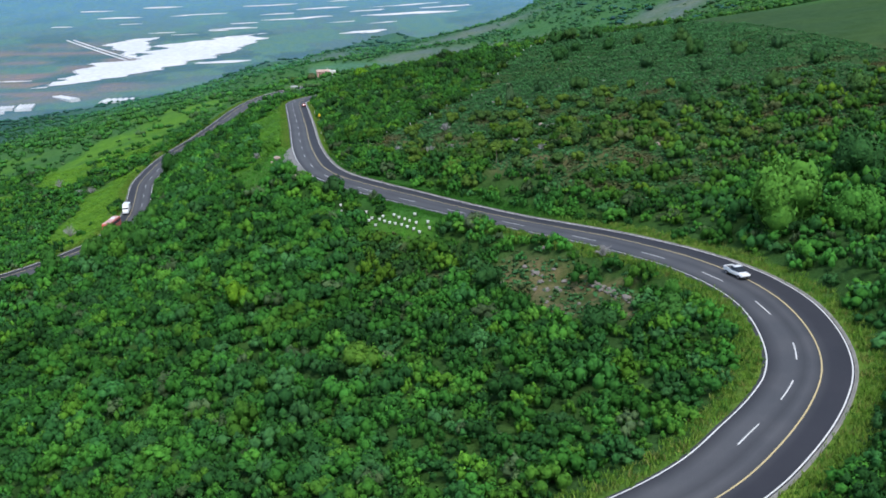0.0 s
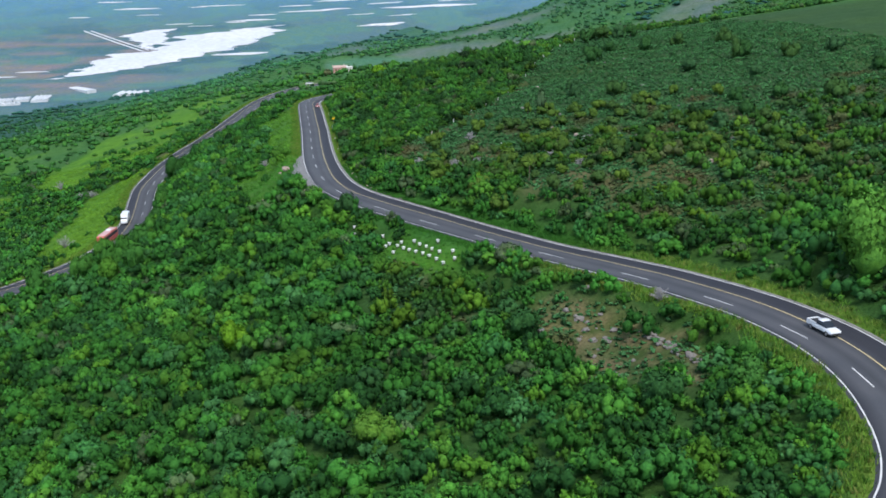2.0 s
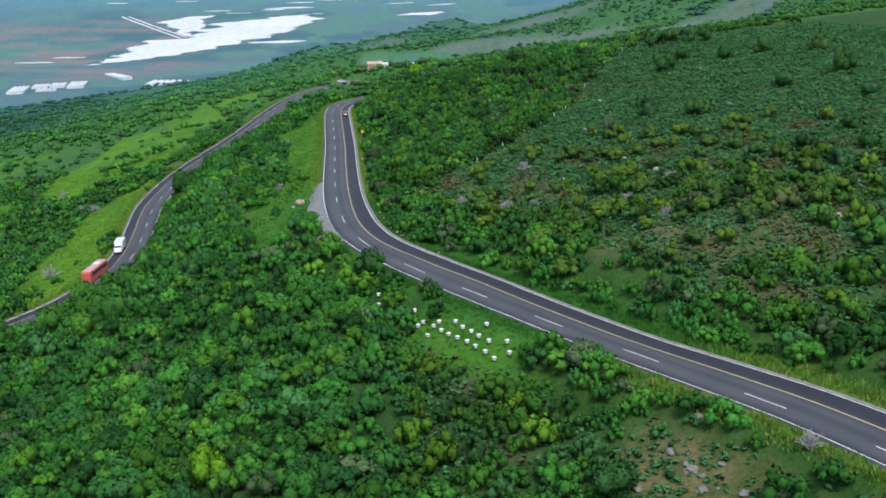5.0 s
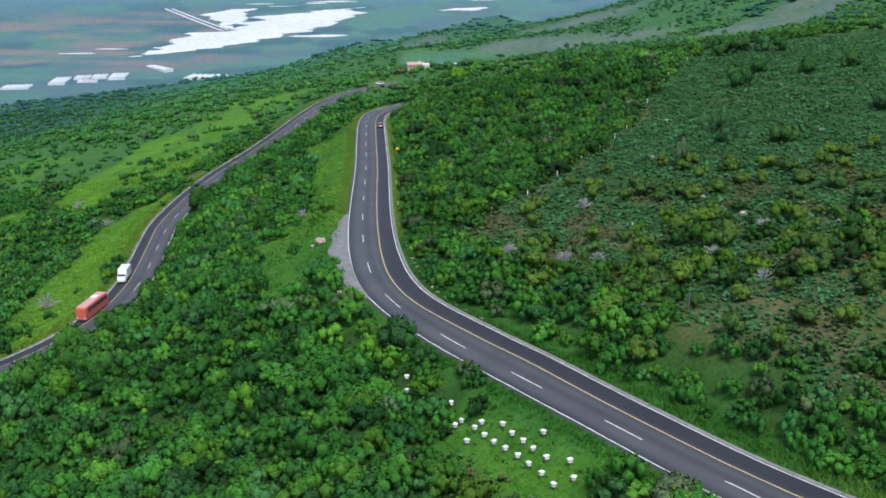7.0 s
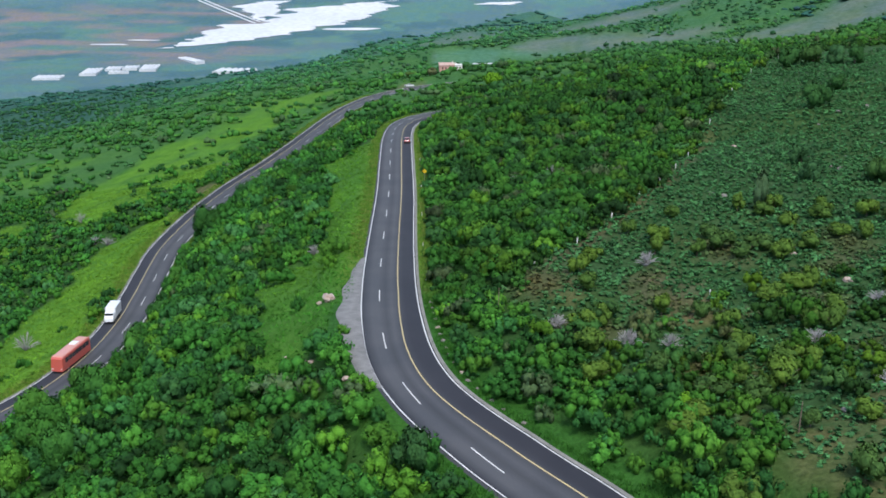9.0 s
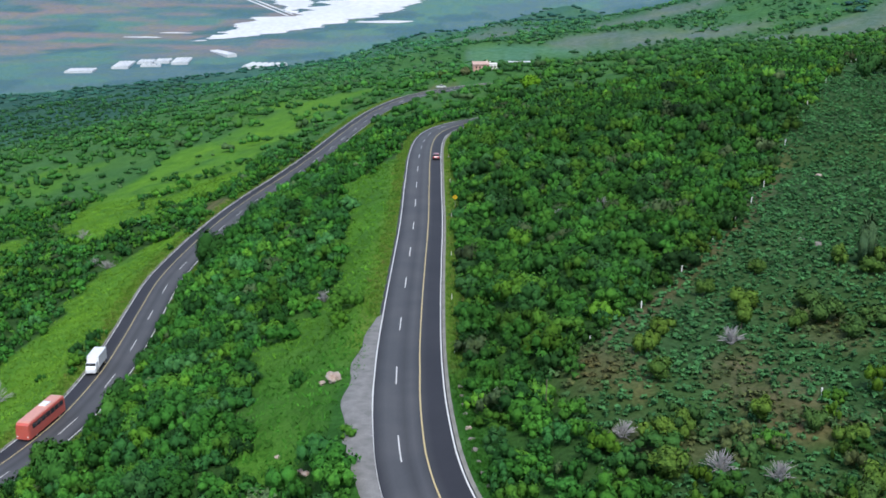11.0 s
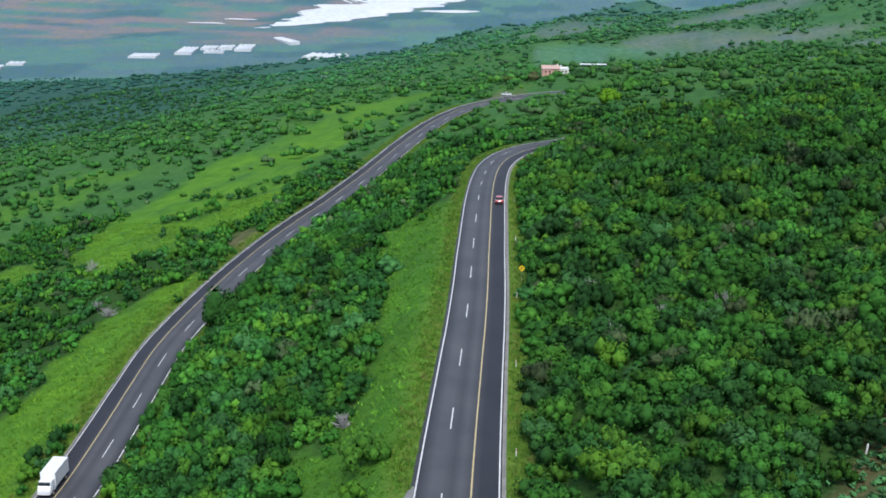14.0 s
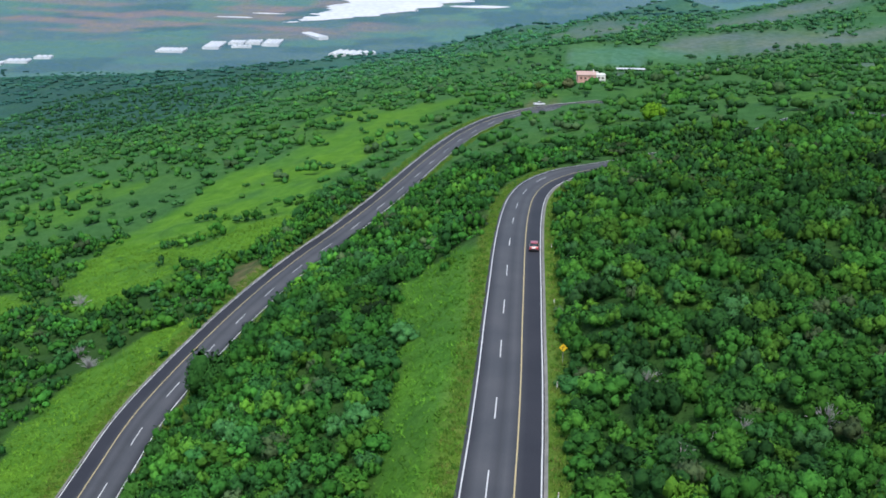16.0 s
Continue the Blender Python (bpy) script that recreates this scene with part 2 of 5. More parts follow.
def asphalt_material():
    m, nt, p = material("asphalt", 0.75, 0, (0.05, 0.05, 0.055), 0.35)
    base = attribute(nt)
    fine, mid = noise_node(nt, 9, 8), noise_node(nt, 0.12, 5)
    c = mixed(nt, ramp(nt, mid, 0.35, 0.7), base, mixed(nt, 1.0, base, (1.35, 1.3, 1.25), "MULTIPLY"))
    c = mixed(nt, ramp(nt, fine, 0.35, 0.75), c, mixed(nt, 1.0, c, (0.75, 0.75, 0.77), "MULTIPLY"))
    nt.links.new(c, p.inputs["Base Color"])
    bumped(nt, p, fine, 0.3, 0.02)
    return m


M_GROUND, M_ASPHALT, M_LEAF = ground_material(), asphalt_material(), foliage("leaves")
M_BARK = two_tone("bark", (0.13, 0.1, 0.07), (0.2, 0.16, 0.12), 2.5, 0.95, 0.6)
M_WHITE = two_tone("white_road_paint", (0.72, 0.72, 0.7), (0.55, 0.55, 0.53), 1.2, 0.7)
M_YELLOW = two_tone("yellow_road_paint", (0.58, 0.46, 0.22), (0.46, 0.39, 0.23), 1.2, 0.7)
M_CONCRETE = two_tone("worn_concrete", (0.27, 0.26, 0.24), (0.17, 0.17, 0.15), 0.5, 0.9, 0.3)
M_GRAVEL = two_tone("grey_gravel", (0.24, 0.235, 0.23), (0.15, 0.15, 0.145), 0.7, 0.95, 0.6)

# ---- ground covers, by plan ----
HEDGE = [(9, 30), (14, 33.5), (23.3, 39.5), (30, 50), (37.5, 62), (46, 77), (52, 89), (63, 114), (73.5, 140), (95, 187), (117, 235), (137, 280)]


def hedge_side(x, y):
    """Metres east of the hedge line."""
    h = np.array(HEDGE, float)
    return x - np.interp(y, h[:, 1], h[:, 0], left=9, right=137)


def blob(x, y, cx, cy, rx, ry, turn=0.0, seed=1):
    c, s = math.cos(radians(turn)), math.sin(radians(turn))
    u, v = (x - cx) * c + (y - cy) * s, -(x - cx) * s + (y - cy) * c
    d = np.hypot(u / rx, v / ry) + 0.22 * wave(x, y, (rx + ry) * 0.7, seed)
    return smooth(1.15, 0.85, d)


def off_asphalt(x, y, room=0.0):
    """Whether a place lies clear of the upper road's edges."""
    line = upper[::2]
    out, lo, hi = np.ones(len(x), bool), lane_offset(upper, -6.3)[::2], lane_offset(upper, 3.7)[::2]
    side = sideways(line)
    for i in range(0, len(x), 6000):
        dx, dy = x[i:i + 6000, None] - line[:, 0], y[i:i + 6000, None] - line[:, 1]
        j = np.hypot(dx, dy).argmin(1)
        k = np.arange(len(j))
        o = dx[k, j] * side[j, 0] + dy[k, j] * side[j, 1]
        space = room if np.ndim(room) == 0 else room[i:i + 6000]
        out[i:i + 6000] = (o < lo[j] - space) | (o > hi[j] + space)
    return out


def road_gap(x, y):
    return np.minimum(near_line(x, y, upper_mid)[0], near_line(x, y, lower_mid)[0])


def meadow(x, y):
    """Bright grass: beside the lower road, on the slope below it and beside the upper road."""
    m = blob(x, y, -89, 150, 12.5, 62, 0, 11) + blob(x, y, -83, 94, 9, 34, 8, 12) + blob(x, y, -90, 196, 14, 30, -4, 10)
    m = m + blob(x, y, -128, 312, 24, 52, 8, 13) + blob(x, y, -113, 388, 30, 78, -12, 14) + blob(x, y, -96, 322, 12, 46, 0, 15) + blob(x, y, -165, 255, 16, 40, 0, 25) * 0.7
    m = m + blob(x, y, -13.5, 82, 5.5, 42, 2, 16) + blob(x, y, -14.5, 140, 7, 40, 2, 17) + blob(x, y, -17, 178, 10, 34, 6, 21) + blob(x, y, -15, 42, 8, 26, 0, 18) + blob(x, y, -21, 66, 7, 24, 10, 28)
    m = m + blob(x, y, 20, -53, 8, 19, 30, 19) + blob(x, y, -210, 420, 26, 50, 0, 20) * 0.6
    m = m + blob(x, y, 114, 402, 36, 18, 0, 22) + blob(x, y, -86, 500, 26, 84, -14, 23) + blob(x, y, -120, 560, 20, 40, 0, 29)
    broken = np.clip(0.85 + 0.6 * wave(x, y, 34, 24) + 0.3 * wave(x, y, 13, 27), 0.15, 1)
    return np.clip(m, 0, 1) * np.where((x > -103) & (y < 330), np.maximum(broken, 0.82), broken)


def bare_soil(x, y):
    m = blob(x, y, 44, -104, 7, 19, 12, 31) + blob(x, y, 53.5, -121, 3.2, 12, -10, 32) * 0.8 + blob(x, y, -80, 258, 4.5, 17, 14, 33) + blob(x, y, 28, 30, 4, 10, 0, 34) * 0.5
    return np.clip(m + blob(x, y, 66, -28, 22, 14, 20, 35) * 0.45 + blob(x, y, 44, 22, 5, 12, 0, 36) * 0.6 + blob(x, y, -5, 505, 18, 8, 20, 37), 0, 1)


def crop_field(x, y):
    return smooth(-1, 3, hedge_side(x, y)) * smooth(-90, -62, y - 0.35 * (x - 60)) * smooth(330, 240, y) * smooth(16, 24, road_gap(x, y))


def far_plots(x, y):
    """Ploughed plots on the plateau beyond the house."""
    a = blob(x, y, 150, 850, 110, 42, 10, 41) + blob(x, y, 330, 790, 130, 46, 25, 43) + blob(x, y, 30, 1120, 42, 110, -6, 42) + blob(x, y, 60, 690, 46, 26, 10, 44)
    return np.clip(a + blob(x, y, 190, 1015, 90, 34, 12, 45) + blob(x, y, 45, 800, 50, 30, 12, 47) + blob(x, y, 210, 640, 80, 28, 25, 46), 0, 1)


def mix_to(c, colour, w):
    return c + (np.array(colour) - c) * np.clip(w, 0, 1)[:, None]


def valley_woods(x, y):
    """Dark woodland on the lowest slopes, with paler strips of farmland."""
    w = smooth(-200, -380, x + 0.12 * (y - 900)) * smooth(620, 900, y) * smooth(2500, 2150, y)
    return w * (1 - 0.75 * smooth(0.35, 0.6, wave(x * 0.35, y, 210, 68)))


def ground_tint(x, y):
    c = np.tile(np.array((0.034, 0.085, 0.022)), (len(x), 1))
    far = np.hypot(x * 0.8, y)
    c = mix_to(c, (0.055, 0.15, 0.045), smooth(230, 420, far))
    # beyond about 650 m, haze blue is put into the ground colour
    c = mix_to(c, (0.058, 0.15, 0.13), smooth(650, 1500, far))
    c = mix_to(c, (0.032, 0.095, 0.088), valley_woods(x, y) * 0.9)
    c = mix_to(c, (0.042, 0.09, 0.036), crop_field(x, y) * 0.85)
    c = mix_to(c, (0.13, 0.1, 0.06), smooth(1, 2.5, hedge_side(x, y)) * smooth(7, 3.5, hedge_side(x, y)) * smooth(30, 45, y) * smooth(160, 110, y) * 0.8)
    c = mix_to(c, (0.1, 0.095, 0.05), crop_field(x, y) * smooth(70, 20, y) * smooth(-0.1, 0.5, wave(x, y, 26, 30)) * 0.6)
    c = mix_to(c, (0.068, 0.185, 0.024), meadow(x, y))
    c = mix_to(c, (0.094, 0.225, 0.025), meadow(x, y) * smooth(-60, -76, x))
    gap_ = road_gap(x, y)
    lush = smooth(-85, -60, y) * smooth(60, 25, y) * smooth(-40, -25, x)
    c = mix_to(c, (0.12, 0.2, 0.035), smooth(9.8, 7.2, gap_) * smooth(330, 250, y) * 0.9 * (1 - lush))
    c = mix_to(c, (0.034, 0.12, 0.022), smooth(13, 9, gap_) * lush * 0.9)
    c = mix_to(c, (0.2, 0.145, 0.095), bare_soil(x, y) * (0.48 + 0.45 * wave(x, y, 7, 51)))
    plots = far_plots(x, y)
    c = mix_to(c, (0.135, 0.175, 0.185), plots * (0.62 + 0.3 * (wave(x, y, 120, 52) > 0)))
    c = mix_to(c, (0.08, 0.2, 0.13), plots * np.maximum(blob(x, y, 45, 800, 60, 36, 12, 47), blob(x, y, 60, 940, 70, 40, 12, 48)) * 0.9)
    # the plain: plots of green, grey and reddish farmland, with painted-in blue haze
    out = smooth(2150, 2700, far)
    u, v = x * 0.94 + y * 0.34, y * 0.94 - x * 0.34
    cell = np.floor(u / 210 + 0.3 * np.sin(v / 300)) * 12.9898 + np.floor(v / 95) * 78.233
    dice = np.abs(np.sin(cell) * 43758.5453) % 1.0
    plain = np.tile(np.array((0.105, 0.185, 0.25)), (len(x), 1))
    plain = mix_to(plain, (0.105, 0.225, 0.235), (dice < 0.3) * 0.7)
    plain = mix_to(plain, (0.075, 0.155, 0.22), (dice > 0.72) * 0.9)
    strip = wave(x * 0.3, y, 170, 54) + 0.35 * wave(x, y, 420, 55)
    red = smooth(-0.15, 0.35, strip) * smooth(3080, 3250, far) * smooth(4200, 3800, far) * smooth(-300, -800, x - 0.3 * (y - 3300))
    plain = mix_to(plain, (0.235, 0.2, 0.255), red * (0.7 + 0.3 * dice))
    # farthest land turns bluest: distance haze as colour
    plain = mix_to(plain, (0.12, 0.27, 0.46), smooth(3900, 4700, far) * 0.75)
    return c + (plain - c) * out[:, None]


def spaced(dense_from, dense_to, step, low, high, growth=1.13):
    v = list(np.arange(dense_from, dense_to, step))
    s, p = step, dense_to
    while p < high:
        v.append(p)
        s = min(s * growth, 34)
        p += s
    s, p, lo = step, dense_from, []
    while p > low:
        s = min(s * growth, 34)
        p -= s
        lo.append(p)
    return np.array(lo[::-1] + v + [high])


def build_ground():
    xs, ys = spaced(-130, 105, 2.2, -3300, 3300), spaced(-225, 345, 2.2, -700, 4830)
    gx, gy = np.meshgrid(xs, ys)
    x, y = gx.ravel(), gy.ravel()
    z = height(x, y)
    nx, ny = len(xs), len(ys)
    i = (np.arange(ny - 1)[:, None] * nx + np.arange(nx - 1)).ravel()
    faces = np.stack([i, i + 1, i + nx + 1, i + nx], 1)
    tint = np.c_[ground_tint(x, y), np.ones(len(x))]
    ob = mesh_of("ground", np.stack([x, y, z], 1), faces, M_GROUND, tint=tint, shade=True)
    return tagged(ob, "green scrub-covered hillside falling to a wide farmed plain", "ground", kind="structure")


ground = build_ground()


# ---- roads ----
def ribbon(name, line, offs, ups, mat, parent=None, label="", tints=None):
    """A strip along a line with a profile of sideways offsets and heights."""
    side = sideways(line)
    rows = []
    for o, u in zip(offs, ups):
        v = line.copy()
        v[:, :2] += side * np.reshape(o, (-1, 1))
        v[:, 2] += u
        rows.append(v)
    v = np.stack(rows, 1).reshape(-1, 3)
    k, n = len(offs), len(line)
    i = (np.arange(n - 1)[:, None] * k + np.arange(k - 1)).ravel()
    faces = np.stack([i, i + 1, i + k + 1, i + k], 1)
    t = None if tints is None else np.tile(np.c_[np.array(tints), np.ones(k)], (n, 1))
    return mesh_of(name, v, faces, mat, parent, label, t)


def stretch(line, a, b):
    """The piece of a line between two lengths along it, with exact ends."""
    s = np.r_[0, np.cumsum(np.linalg.norm(np.diff(line, axis=0), axis=1))]
    at = np.linspace(a, b, max(2, int((b - a) / 1.2) + 1))
    return np.stack([np.interp(at, s, line[:, q]) for q in range(3)], 1)


WORN, DARK, MID = (0.066, 0.069, 0.076), (0.024, 0.025, 0.032), (0.045, 0.047, 0.053)


def build_road(name, line, flip, label, dashes):
    def strip(part_name, piece, offs, ups, mat, parent, text="", tints=None):
        if flip:
            return ribbon(part_name, piece, [-o for o in offs][::-1], ups[::-1], mat, parent, text, tints and tints[::-1])
        return ribbon(part_name, piece, [lane_offset(piece, o) for o in offs], ups, mat, parent, text, tints)
    offs = [-7.0, -6.55, -6.1, -5.3, -4.5, -3.4, -2.2, -1.2, -0.2, 1.0, 2.2, 3.05, 3.32, 3.36]
    ups = [-0.35, 0.0, 0.02, 0.03, 0.04, 0.05, 0.06, 0.07, 0.08, 0.07, 0.06, 0.05, 0.045, -0.3]
    tints = [MID, MID, DARK, MID, WORN, WORN, MID, WORN, MID, DARK, DARK, DARK, DARK, DARK]
    road = strip(name, line, offs, ups, M_ASPHALT, None, "", tints)
    tagged(road, label, "road", kind="structure")
    strip("edge_line", line, [-6.2, -6.02], [0.03, 0.03], M_WHITE, road, "solid white edge line")
    strip("edge_line", line, [2.97, 3.15], [0.062, 0.06], M_WHITE, road, "solid white edge line")
    strip("centre_line", line, [-0.09, 0.09], [0.092, 0.09], M_YELLOW, road, "faded yellow centre line")
    s_along = np.r_[0, np.cumsum(np.linalg.norm(np.diff(line, axis=0), axis=1))]
    if dashes is None:
        middles = np.arange((s_along[int(np.argmin(np.abs(line[:, 1] - 163.0)))]) % 20 + 20, s_along[-1] - 4, 20)
    else:
        first = int(line[:60, 1].argmin())
        last = int(line[:, 1].argmax())
        middles = np.interp(dashes, line[first:last, 1], s_along[first:last])
    for m in middles:
        strip("lane_dash", stretch(line, m - 3.4, m + 3.4), [-3.28, -3.12], [0.062, 0.064], M_WHITE, road)
    return road


upper_road = build_road("road_upper", upper, False, "grey asphalt three-lane mountain road with white edge lines", DASHES)
lower_road = build_road("road_lower", lower, True, "grey asphalt road on the slope below", None)


def gutter(line, off, flip, label, wide=0.2):
    o = [off - 0.1, off + 0.12, off + 0.2, off + 0.2 + wide, off + 0.24 + wide]
    u = [0.03, -0.06, 0.12, 0.14, -0.4]
    ob = ribbon("gutter", line, [-v for v in o][::-1] if flip else [lane_offset(line, v) for v in o], u[::-1] if flip else u, M_CONCRETE)
    return tagged(ob, label, "gutter", kind="structure")


gutter(upper[2:], 3.4, False, "pale worn concrete gutter along the road's uphill edge")
gutter(lower, 3.4, True, "pale concrete kerb along the lower road's edge", 0.06)
# pull-off of gravel beside the upper road's bend
def build_pulloff():
    s0 = int(np.argmin(np.hypot(upper[:, 0] - 6, upper[:, 1] - 0)))
    s1 = int(np.argmin(np.hypot(upper[:, 0] + 0.2, upper[:, 1] - 68)))
    line = upper[s0:s1]
    u = np.linspace(0, 1, len(line))
    width = 0.3 + 3.9 * np.sin(np.pi * np.clip(u, 0, 1)) ** 0.6 * (1 - 0.45 * u) + 0.35 * np.sin(u * 31) * np.sin(np.pi * u)
    side = sideways(line)
    v = []
    for p, s, w in zip(line, side, width):
        for o, z in ((-6.35, 0.035), (-6.4 - w * 0.5, 0.02), (-6.4 - w, 0.0), (-6.5 - w * 1.04, -0.3)):
            v.append((p[0] + s[0] * o, p[1] + s[1] * o, p[2] + z))
    n = len(line)
    i = (np.arange(n - 1)[:, None] * 4 + np.arange(3)).ravel()
    ob = mesh_of("pull_off", v, np.stack([i, i + 1, i + 5, i + 4], 1), M_GRAVEL)
    return tagged(ob, "grey gravel pull-off beside the road's bend", "pull-off", kind="structure")


build_pulloff()


# ---- scrub ----
def cards(p, out, size, r, jitter=0.35):
    """Small leaf triangles at p that face outwards."""
    n = len(p)
    nrm = out + r.normal(size=(n, 3)) * jitter
    nrm /= np.linalg.norm(nrm, axis=1)[:, None]
    tx = np.cross(nrm, r.normal(size=(n, 3)))
    tx /= np.linalg.norm(tx, axis=1)[:, None]
    ty = np.cross(nrm, tx)
    s = r.uniform(0.65, 1.3, (n, 1)) * size
    return np.stack([p - tx * s - ty * s * r.uniform(0.3, 0.7, (n, 1)), p + tx * s - ty * s * r.uniform(0.3, 0.7, (n, 1)), p + ty * s * r.uniform(0.7, 1.2, (n, 1))], 1).reshape(-1, 3)


def halves(quads):
    q = np.array(quads, int)
    return np.vstack([q[:, [0, 1, 2]], q[:, [0, 2, 3]]])


def bush_proto(seed, leaves, lobes=5, segs=6, rings=2, leaf=0.1, lobe=(0.3, 0.48)):
    """Unit bush: several rounded lobes grown together, with small leaf clumps all over them."""
    r = np.random.RandomState(seed)
    a = np.arange(lobes) * 2.4 + r.uniform(0, 6.28)
    rad = 0.74 * np.sqrt((np.arange(lobes) + 0.2) / lobes)
    lc = np.c_[np.cos(a) * rad + r.uniform(-0.1, 0.1, lobes), np.sin(a) * rad + r.uniform(-0.1, 0.1, lobes), 0.58 - 0.55 * rad ** 2 + r.uniform(-0.2, 0.2, lobes)]
    lr = r.uniform(*lobe, lobes)
    k, t = np.meshgrid(np.arange(rings), np.arange(segs), indexing="ij")
    k, t = k.ravel(), t.ravel()
    el, az = -0.55 + k / rings * 1.75, 6.2832 * (t + 0.5 * (k % 2)) / segs
    d = np.vstack([np.stack([np.cos(az) * np.cos(el), np.sin(az) * np.cos(el), np.sin(el)], 1), [(0, 0, 1.0)]])
    q = np.arange((rings - 1) * segs)
    nxt = q // segs * segs + (q + 1) % segs
    top = np.arange((rings - 1) * segs, rings * segs)
    f0 = np.vstack([halves(np.stack([q, nxt, nxt + segs, q + segs], 1)), np.stack([top, np.roll(top, -1), np.full(segs, rings * segs)], 1)])
    v = np.vstack([c + d * (w * r.uniform(0.74, 1.04, (len(d), 1))) for c, w in zip(lc, lr)])
    f = np.vstack([f0 + i * len(d) for i in range(lobes)])
    n = np.tile(d, (lobes, 1))
    if leaves:
        m = leaves * 4
        pick = r.choice(lobes, m, p=lr ** 2 / (lr ** 2).sum())
        way = r.normal(size=(m, 3))
        way[:, 2] += 0.45
        way /= np.linalg.norm(way, axis=1)[:, None]
        p = lc[pick] + way * (lr[pick] * (0.88 + 0.48 * r.uniform(0, 1, m) ** 1.8))[:, None]
        inside = (np.linalg.norm(p[:, None] - lc[None], axis=2) < lr * 0.84).any(1) | (p[:, 2] < 0.02)
        p, way = p[~inside][:leaves], way[~inside][:leaves]
        b = len(v)
        v = np.vstack([v, cards(p, way, leaf, r, 0.4)])
        n = np.vstack([n, np.repeat(way + r.normal(size=way.shape) * 0.16, 3, axis=0)])
        f = np.vstack([f, b + np.arange(len(p) * 3).reshape(-1, 3)])
    return v, f, n / np.linalg.norm(n, axis=1)[:, None]


PALETTE = np.array([(0.040, 0.164, 0.027), (0.031, 0.126, 0.025), (0.053, 0.188, 0.028), (0.033, 0.132, 0.036), (0.063, 0.184, 0.026),
                    (0.022, 0.086, 0.022), (0.046, 0.150, 0.048), (0.076, 0.212, 0.024), (0.070, 0.124, 0.056)])


def plant(name, x, y, radius, tall, tint, protos, mat=M_LEAF, seed=5):
    """Many plants joined into one mesh."""
    r = np.random.RandomState(seed)
    z = height(x, y)
    pick = r.randint(0, len(protos), len(x))
    turn = r.uniform(0, 6.28, len(x))
    vs, fs, ts, ns, base = [], [], [], [], 0
    for k, (pv, pf, pn) in enumerate(protos):
        idx = np.where(pick == k)[0]
        if not len(idx):
            continue
        c, s = np.cos(turn[idx])[:, None], np.sin(turn[idx])[:, None]
        rad, tl = radius[idx][:, None], tall[idx][:, None]
        v = np.stack([(pv[:, 0] * c - pv[:, 1] * s) * rad + x[idx][:, None], (pv[:, 0] * s + pv[:, 1] * c) * rad + y[idx][:, None],
                      pv[:, 2] * tl + z[idx][:, None]], 2)
        if pn is not None:
            n = np.stack([(pn[:, 0] * c - pn[:, 1] * s) / rad, (pn[:, 0] * s + pn[:, 1] * c) / rad, pn[:, 2] / tl], 2)
            ns.append((n / np.linalg.norm(n, axis=2)[:, :, None]).reshape(-1, 3))
        vs.append(v.reshape(-1, 3))
        fs.append((pf[None] + (base + np.arange(len(idx)) * len(pv))[:, None, None]).reshape(-1, pf.shape[1]))
        ts.append(np.repeat(np.c_[tint[idx], np.ones(len(idx))], len(pv), axis=0))
        base += len(idx) * len(pv)
    return mesh_of(name, np.vstack(vs), np.vstack(fs), mat, tint=np.vstack(ts), shade=True, normals=np.vstack(ns) if ns else None)


def jittered(x0, x1, y0, y1, step, seed):
    r = np.random.RandomState(seed)
    gx, gy = np.meshgrid(np.arange(x0, x1, step), np.arange(y0, y1, step))
    x, y = gx.ravel() + r.uniform(-0.48, 0.48, gx.size) * step, gy.ravel() + r.uniform(-0.48, 0.48, gx.size) * step
    return x, y, r


def in_valley_view(x, y):
    """The stretch of land along the flight line."""
    left = -np.maximum.reduce([0.29 * (y + 297), 0.58 * (y + 2), 0.43 * (y + 133)]) - 12
    right = np.maximum(0.58 * (y + 297), 0.5 * (y + 133)) + 12
    return (x > left) & (x < right) & (y > -205)


def scrub_chance(x, y):
    """How densely the bushes stand."""
    c = 1.0 - (np.where(x < -103, 0.86, 0.985) - 0.16 * smooth(0.3, 0.8, wave(x, y, 17, 65))) * smooth(0.0, 0.7, meadow(x, y)) - 0.6 * crop_field(x, y) * smooth(-5, 45, y) - 0.55 * crop_field(x, y) - 0.97 * smooth(0.1, 0.5, bare_soil(x, y))
    west = smooth(-78, -90, x) * smooth(100, 180, y)
    c = c - west * (0.28 + 0.3 * wave(x, y, 60, 61))
    c = np.where(np.abs(hedge_side(x, y)) < 2.5, 1.0, c)
    gap_ = road_gap(x, y)
    clear = np.where((y > 20) & (x < 0) & (x > -30), 8.2, 6.5) + np.where((y < -15) & (x > -40), 1.3, 0) + 0.7 * wave(x, y, 14, 62)
    off = (gap_ > clear + np.where(x < -40, -0.6, 0.9)) & off_asphalt(x, y, 2.0 + 2.4 * smooth(-60, -85, y))
    return np.clip(c, 0, 1) * off * (1 - 0.9 * blob(x, y, -11, 41, 4.5, 8, 0, 63))


def tints_for(x, y, r):
    t = PALETTE[r.choice(len(PALETTE), len(x), p=[.23, .18, .14, .1, .1, .13, .06, .03, .03])]
    t = t * (1 + 0.22 * wave(x, y, 22, 71) + 0.15 * wave(x, y, 90, 72))[:, None]
    t = t * (0.86 * r.uniform(0.66, 1.3, len(x)))[:, None]
    east = (smooth(2, 8, x) * smooth(15, 40, y))[:, None]
    t = t * (1 - east + east * np.array((0.92, 0.84, 0.86)))
    grey = crop_field(x, y)[:, None] * 0.8
    return np.clip(t * (1 - grey) + t * np.array((1.0, 0.7, 0.62)) * grey, 0.012, 0.5)


